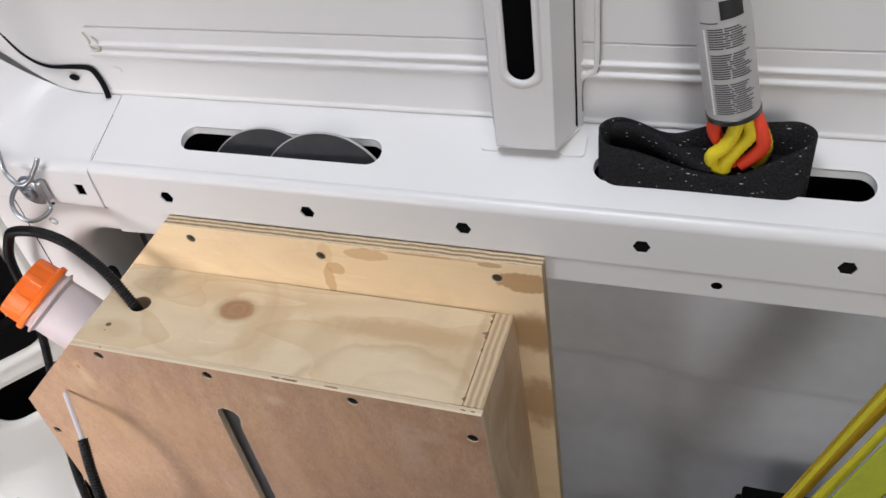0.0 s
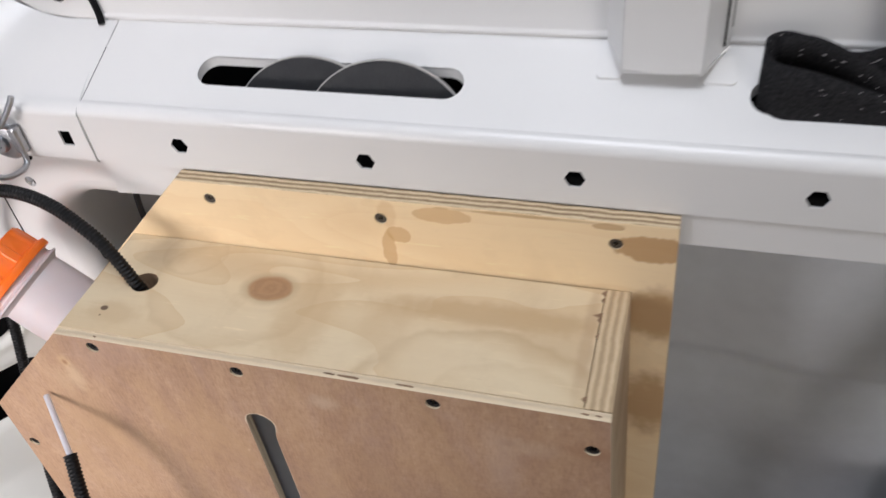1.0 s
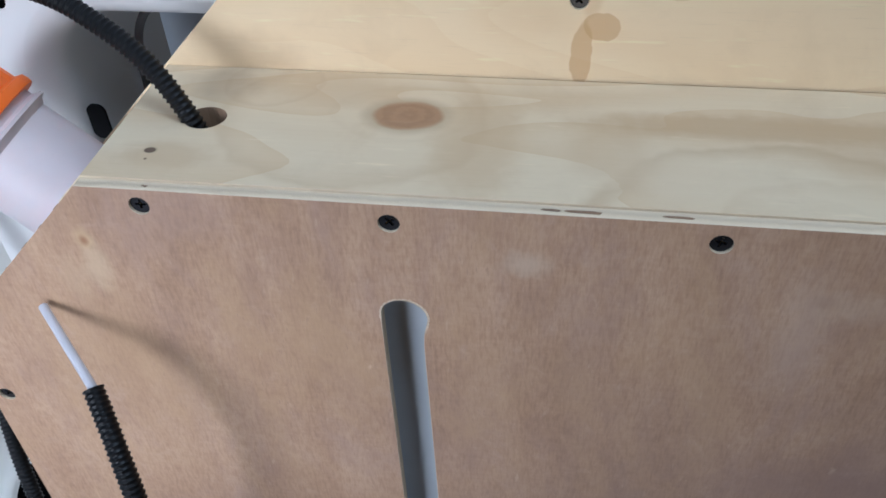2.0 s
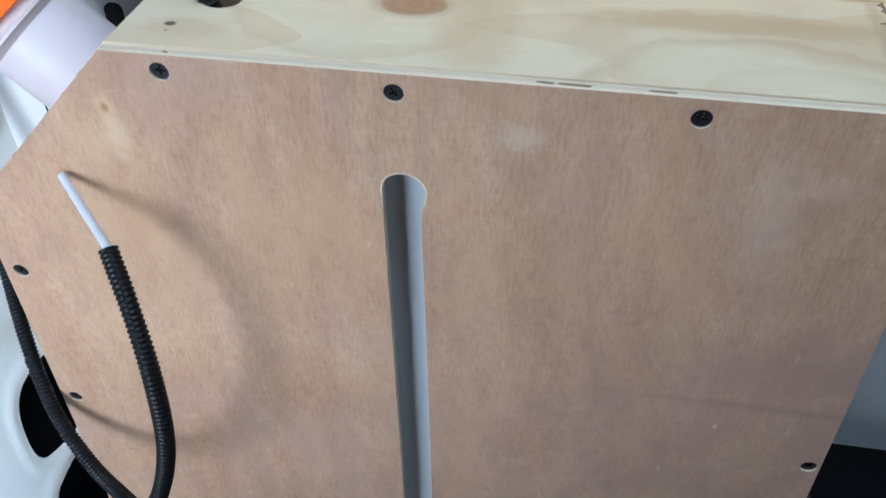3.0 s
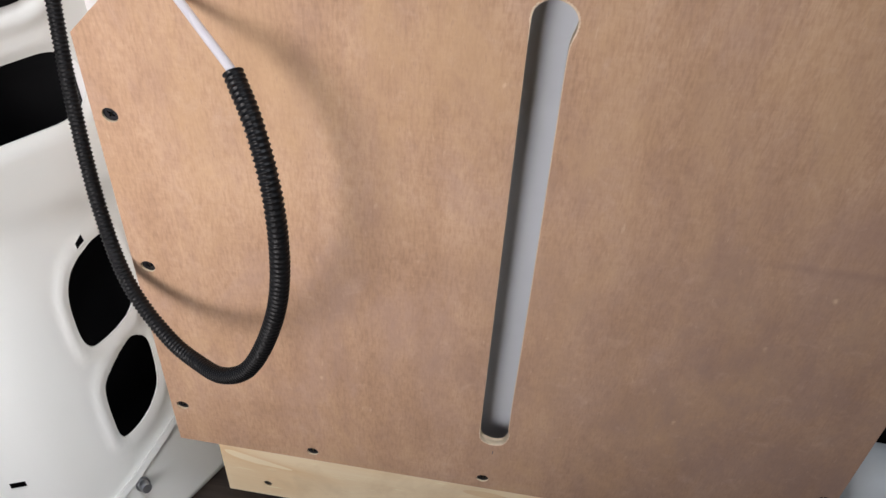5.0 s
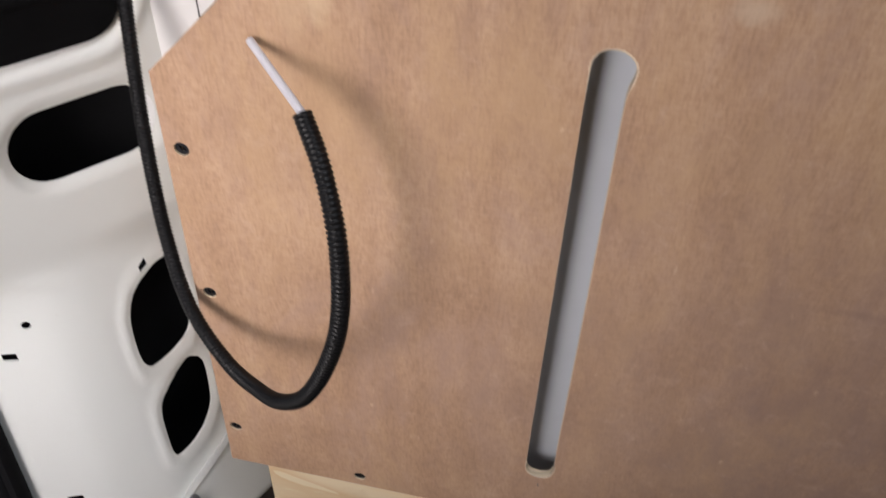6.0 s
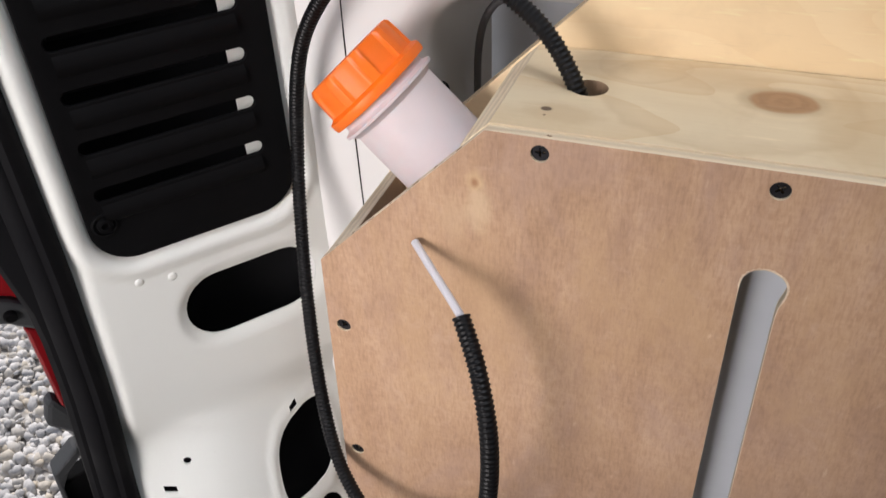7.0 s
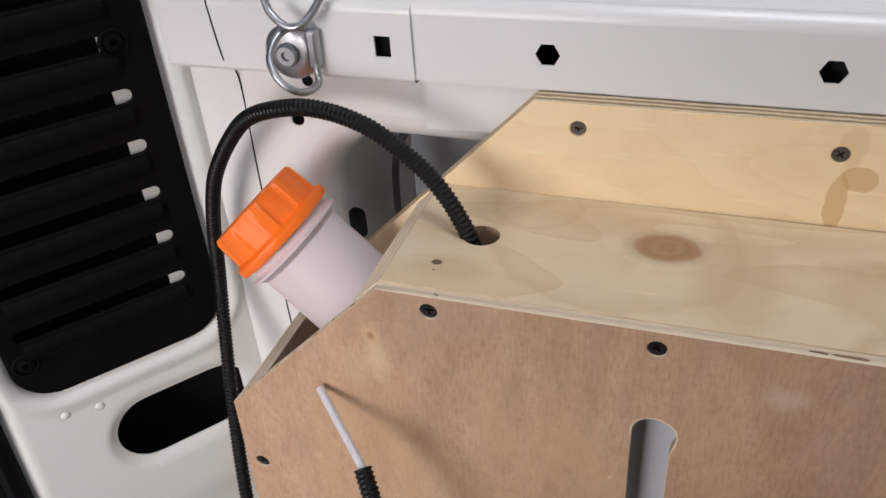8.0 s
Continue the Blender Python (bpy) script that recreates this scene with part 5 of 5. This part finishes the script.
STRANDS = [(ROPE_Y, [(0.6155, 0.150, 0.727), (0.6130, 0.1475, 0.714), (0.6080, 0.1470, 0.703), (0.6010, 0.1490, 0.694), (0.6035, 0.1520, 0.684), (0.6130, 0.1520, 0.680)]),
           (ROPE_Y, [(0.6200, 0.152, 0.727), (0.6240, 0.1510, 0.713), (0.6170, 0.1510, 0.700), (0.6110, 0.1500, 0.690), (0.6090, 0.1510, 0.680)]),
           (ROPE_R, [(0.6020, 0.155, 0.726), (0.6000, 0.1540, 0.715), (0.6040, 0.1550, 0.704), (0.6120, 0.1570, 0.694), (0.6160, 0.1570, 0.682)]),
           (ROPE_R, [(0.6250, 0.153, 0.727), (0.6300, 0.1510, 0.716), (0.6330, 0.1510, 0.704), (0.6280, 0.1525, 0.694), (0.6200, 0.1540, 0.684)]),
           (ROPE_Y, [(0.6220, 0.160, 0.724), (0.6300, 0.1590, 0.712), (0.6345, 0.1580, 0.700), (0.6330, 0.1580, 0.690), (0.6280, 0.1580, 0.681)])]
for mat, q in STRANDS:
    part("strand", pipe(spline(q, 0.002), lambda d: 0.0048 + 0.0002 * math.sin(d * 1500), 12), mat, rope, "yellow strand" if mat is ROPE_Y else "red strand", smooth=70)

can = thing("spray_can", "white printed spray can standing in the felt sleeve", "spray can")
can_turn = look((0.6115, 0.1560, 0.7270), (0.6115 + 0.0255, 0.1560 - 0.004, 0.7270 - 0.13))
R_CAN = 0.0172
part("can_body", lathe([(R_CAN * 0.9, 0.0), (R_CAN, 0.0012), (R_CAN, 0.150), (R_CAN * 0.8, 0.158)], can_turn, 48), CAN_WHITE, can, smooth=40)
part("base_rim", lathe([(R_CAN * 0.94, -0.0022), (R_CAN * 1.035, -0.0016), (R_CAN * 1.035, 0.0016), (R_CAN * 1.0, 0.0022)], can_turn, 48), plain("dark_steel_rim", (0.10, 0.10, 0.10), 0.35, 0.9), can, "dark rolled rim", smooth=40)


def can_patch(a0, a1, z0, z1, mat, name):
    """A piece of print that follows the can's side."""
    bm = bmesh.new()
    cols = [[bm.verts.new(can_turn @ Vector(((R_CAN + 0.00018) * math.cos(a), (R_CAN + 0.00018) * math.sin(a), z))) for z in (z0, z1)] for a in [a0 + (a1 - a0) * i / 10 for i in range(11)]]
    for p, q in zip(cols, cols[1:]):
        bm.faces.new((p[0], q[0], q[1], p[1]))
    part(name, bm, mat, can)


toward = can_turn.inverted().to_3x3() @ Vector((0.05, -0.9, 0.35))
MID = math.atan2(toward.y, toward.x)
rng = random.Random(11)
for i in range(34):
    z = 0.007 + 0.0016 * i + (0.003 if i > 13 else 0) + (0.003 if i > 24 else 0)
    cut = rng.uniform(-0.1, 0.15)
    can_patch(MID - 0.62, MID + cut, z, z + 0.0009, INK, "print_line")
    can_patch(MID + cut + 0.06, MID + 0.80 + rng.uniform(-0.3, 0.1), z, z + 0.0009, INK, "print_line")
can_patch(MID - 0.80, MID - 0.72, 0.006, 0.066, CAN_PALE, "print_panel")
can_patch(MID - 0.1, MID + 0.75, 0.072, 0.084, INK_DARK, "print_panel")
can_patch(MID - 1.0, MID + 0.9, 0.086, 0.150, INK_DARK, "print_panel")
can_patch(MID - 0.9, MID - 0.2, 0.070, 0.0708, INK, "print_line")

# ---- things on the floor beyond the box ----
arch = thing("wheel_arch", "blue-grey painted wheel arch hump on the van floor", "wheel arch", "structure")
bm = sweep(rounded(0.045, -0.02, 0.120, 0.100, 0.034, 8), [lambda y, z, x=x, k=k: Vector((x, 0.082 + (y - 0.082) * k, z * k)) for x, k in ((0.525, 0.86), (0.53, 0.95), (0.545, 1.0), (1.2, 1.0), (1.24, 0.9))], caps=True)
part("arch_hump", bm, GREY_LINING, arch, smooth=50)
case = thing("tool_case", "black plastic case standing behind the wheel arch", "case")
part("case_body", block(0.660, 0.142, 0.098, 0.78, 0.195, 0.226), BLACK_PLASTIC, case, bevel=0.004)
# Plain black block added to fill the dark area beyond the arch.
part("floor_black_block", block(0.552, 0.1230, -0.004, 0.800, 0.2000, 0.0975), BLACK_PLASTIC, case, bevel=0.004)
part("case_lid", block(0.666, 0.138, 0.2265, 0.775, 0.198, 0.237), BLACK_PLASTIC, case, bevel=0.003)
webbing = thing("strap_bundle", "fluorescent yellow webbing strap hanging in loose folds", "strap")


def ribbon(points, across, wide, mat, label):
    """A strap along points, its width going from one end's to the other's, with woven edges standing a little proud."""
    pts = spline(points, 0.008)
    bm = bmesh.new()
    side = Vector(across).normalized()
    rows = []
    for i, q in enumerate(pts):
        half = (wide[0] + (wide[1] - wide[0]) * i / (len(pts) - 1)) / 2
        rows.append([bm.verts.new(q + side * (half * k) + Vector((0, -0.0004 if abs(k) > 0.8 else 0.0, 0))) for k in (-1, -0.86, -0.5, 0, 0.5, 0.86, 1)])
    for a, b in zip(rows, rows[1:]):
        for j in range(6):
            bm.faces.new((a[j], a[j + 1], b[j + 1], b[j]))
    ob = part("webbing", bm, mat, webbing, label, smooth=60)
    mod = ob.modifiers.new("thick", "SOLIDIFY")
    mod.thickness = 0.0016


ACROSS = (0.80, 0.0, -0.50)
ribbon([(0.640, 0.094, 0.11), (0.680, 0.094, 0.33), (0.6985, 0.094, 0.400), (0.7180, 0.094, 0.470), (0.7370, 0.094, 0.534), (0.775, 0.094, 0.66)], ACROSS, (0.008, 0.018), STRAP_SHADE, "shaded orange-yellow inner side of a strap loop")
ribbon([(0.636, 0.088, 0.11), (0.676, 0.088, 0.33), (0.6915, 0.088, 0.394), (0.7135, 0.088, 0.475), (0.7340, 0.088, 0.547), (0.770, 0.088, 0.67)], ACROSS, (0.004, 0.004), STRAP, "yellow strap edge")
ribbon([(0.665, 0.084, 0.11), (0.695, 0.084, 0.33), (0.7080, 0.084, 0.395), (0.7250, 0.084, 0.455), (0.7410, 0.084, 0.512), (0.770, 0.084, 0.61)], ACROSS, (0.018, 0.004), STRAP, "yellow strap loop")
ribbon([(0.668, 0.090, 0.11), (0.700, 0.090, 0.33), (0.7150, 0.090, 0.400), (0.7280, 0.090, 0.450), (0.7400, 0.090, 0.498)], ACROSS, (0.012, 0.002), STRAP_SHADE, "shaded orange-yellow inner side of a strap loop")
ribbon([(0.690, 0.078, 0.11), (0.720, 0.078, 0.36), (0.7330, 0.078, 0.417), (0.7520, 0.078, 0.485), (0.800, 0.078, 0.64)], ACROSS, (0.030, 0.032), STRAP_GREEN, "broad yellow-green webbing strap")
ribbon([(0.715, 0.072, 0.11), (0.742, 0.072, 0.36), (0.7560, 0.072, 0.420), (0.7700, 0.072, 0.465), (0.820, 0.072, 0.60)], ACROSS, (0.012, 0.014), STRAP, "yellow strap edge")
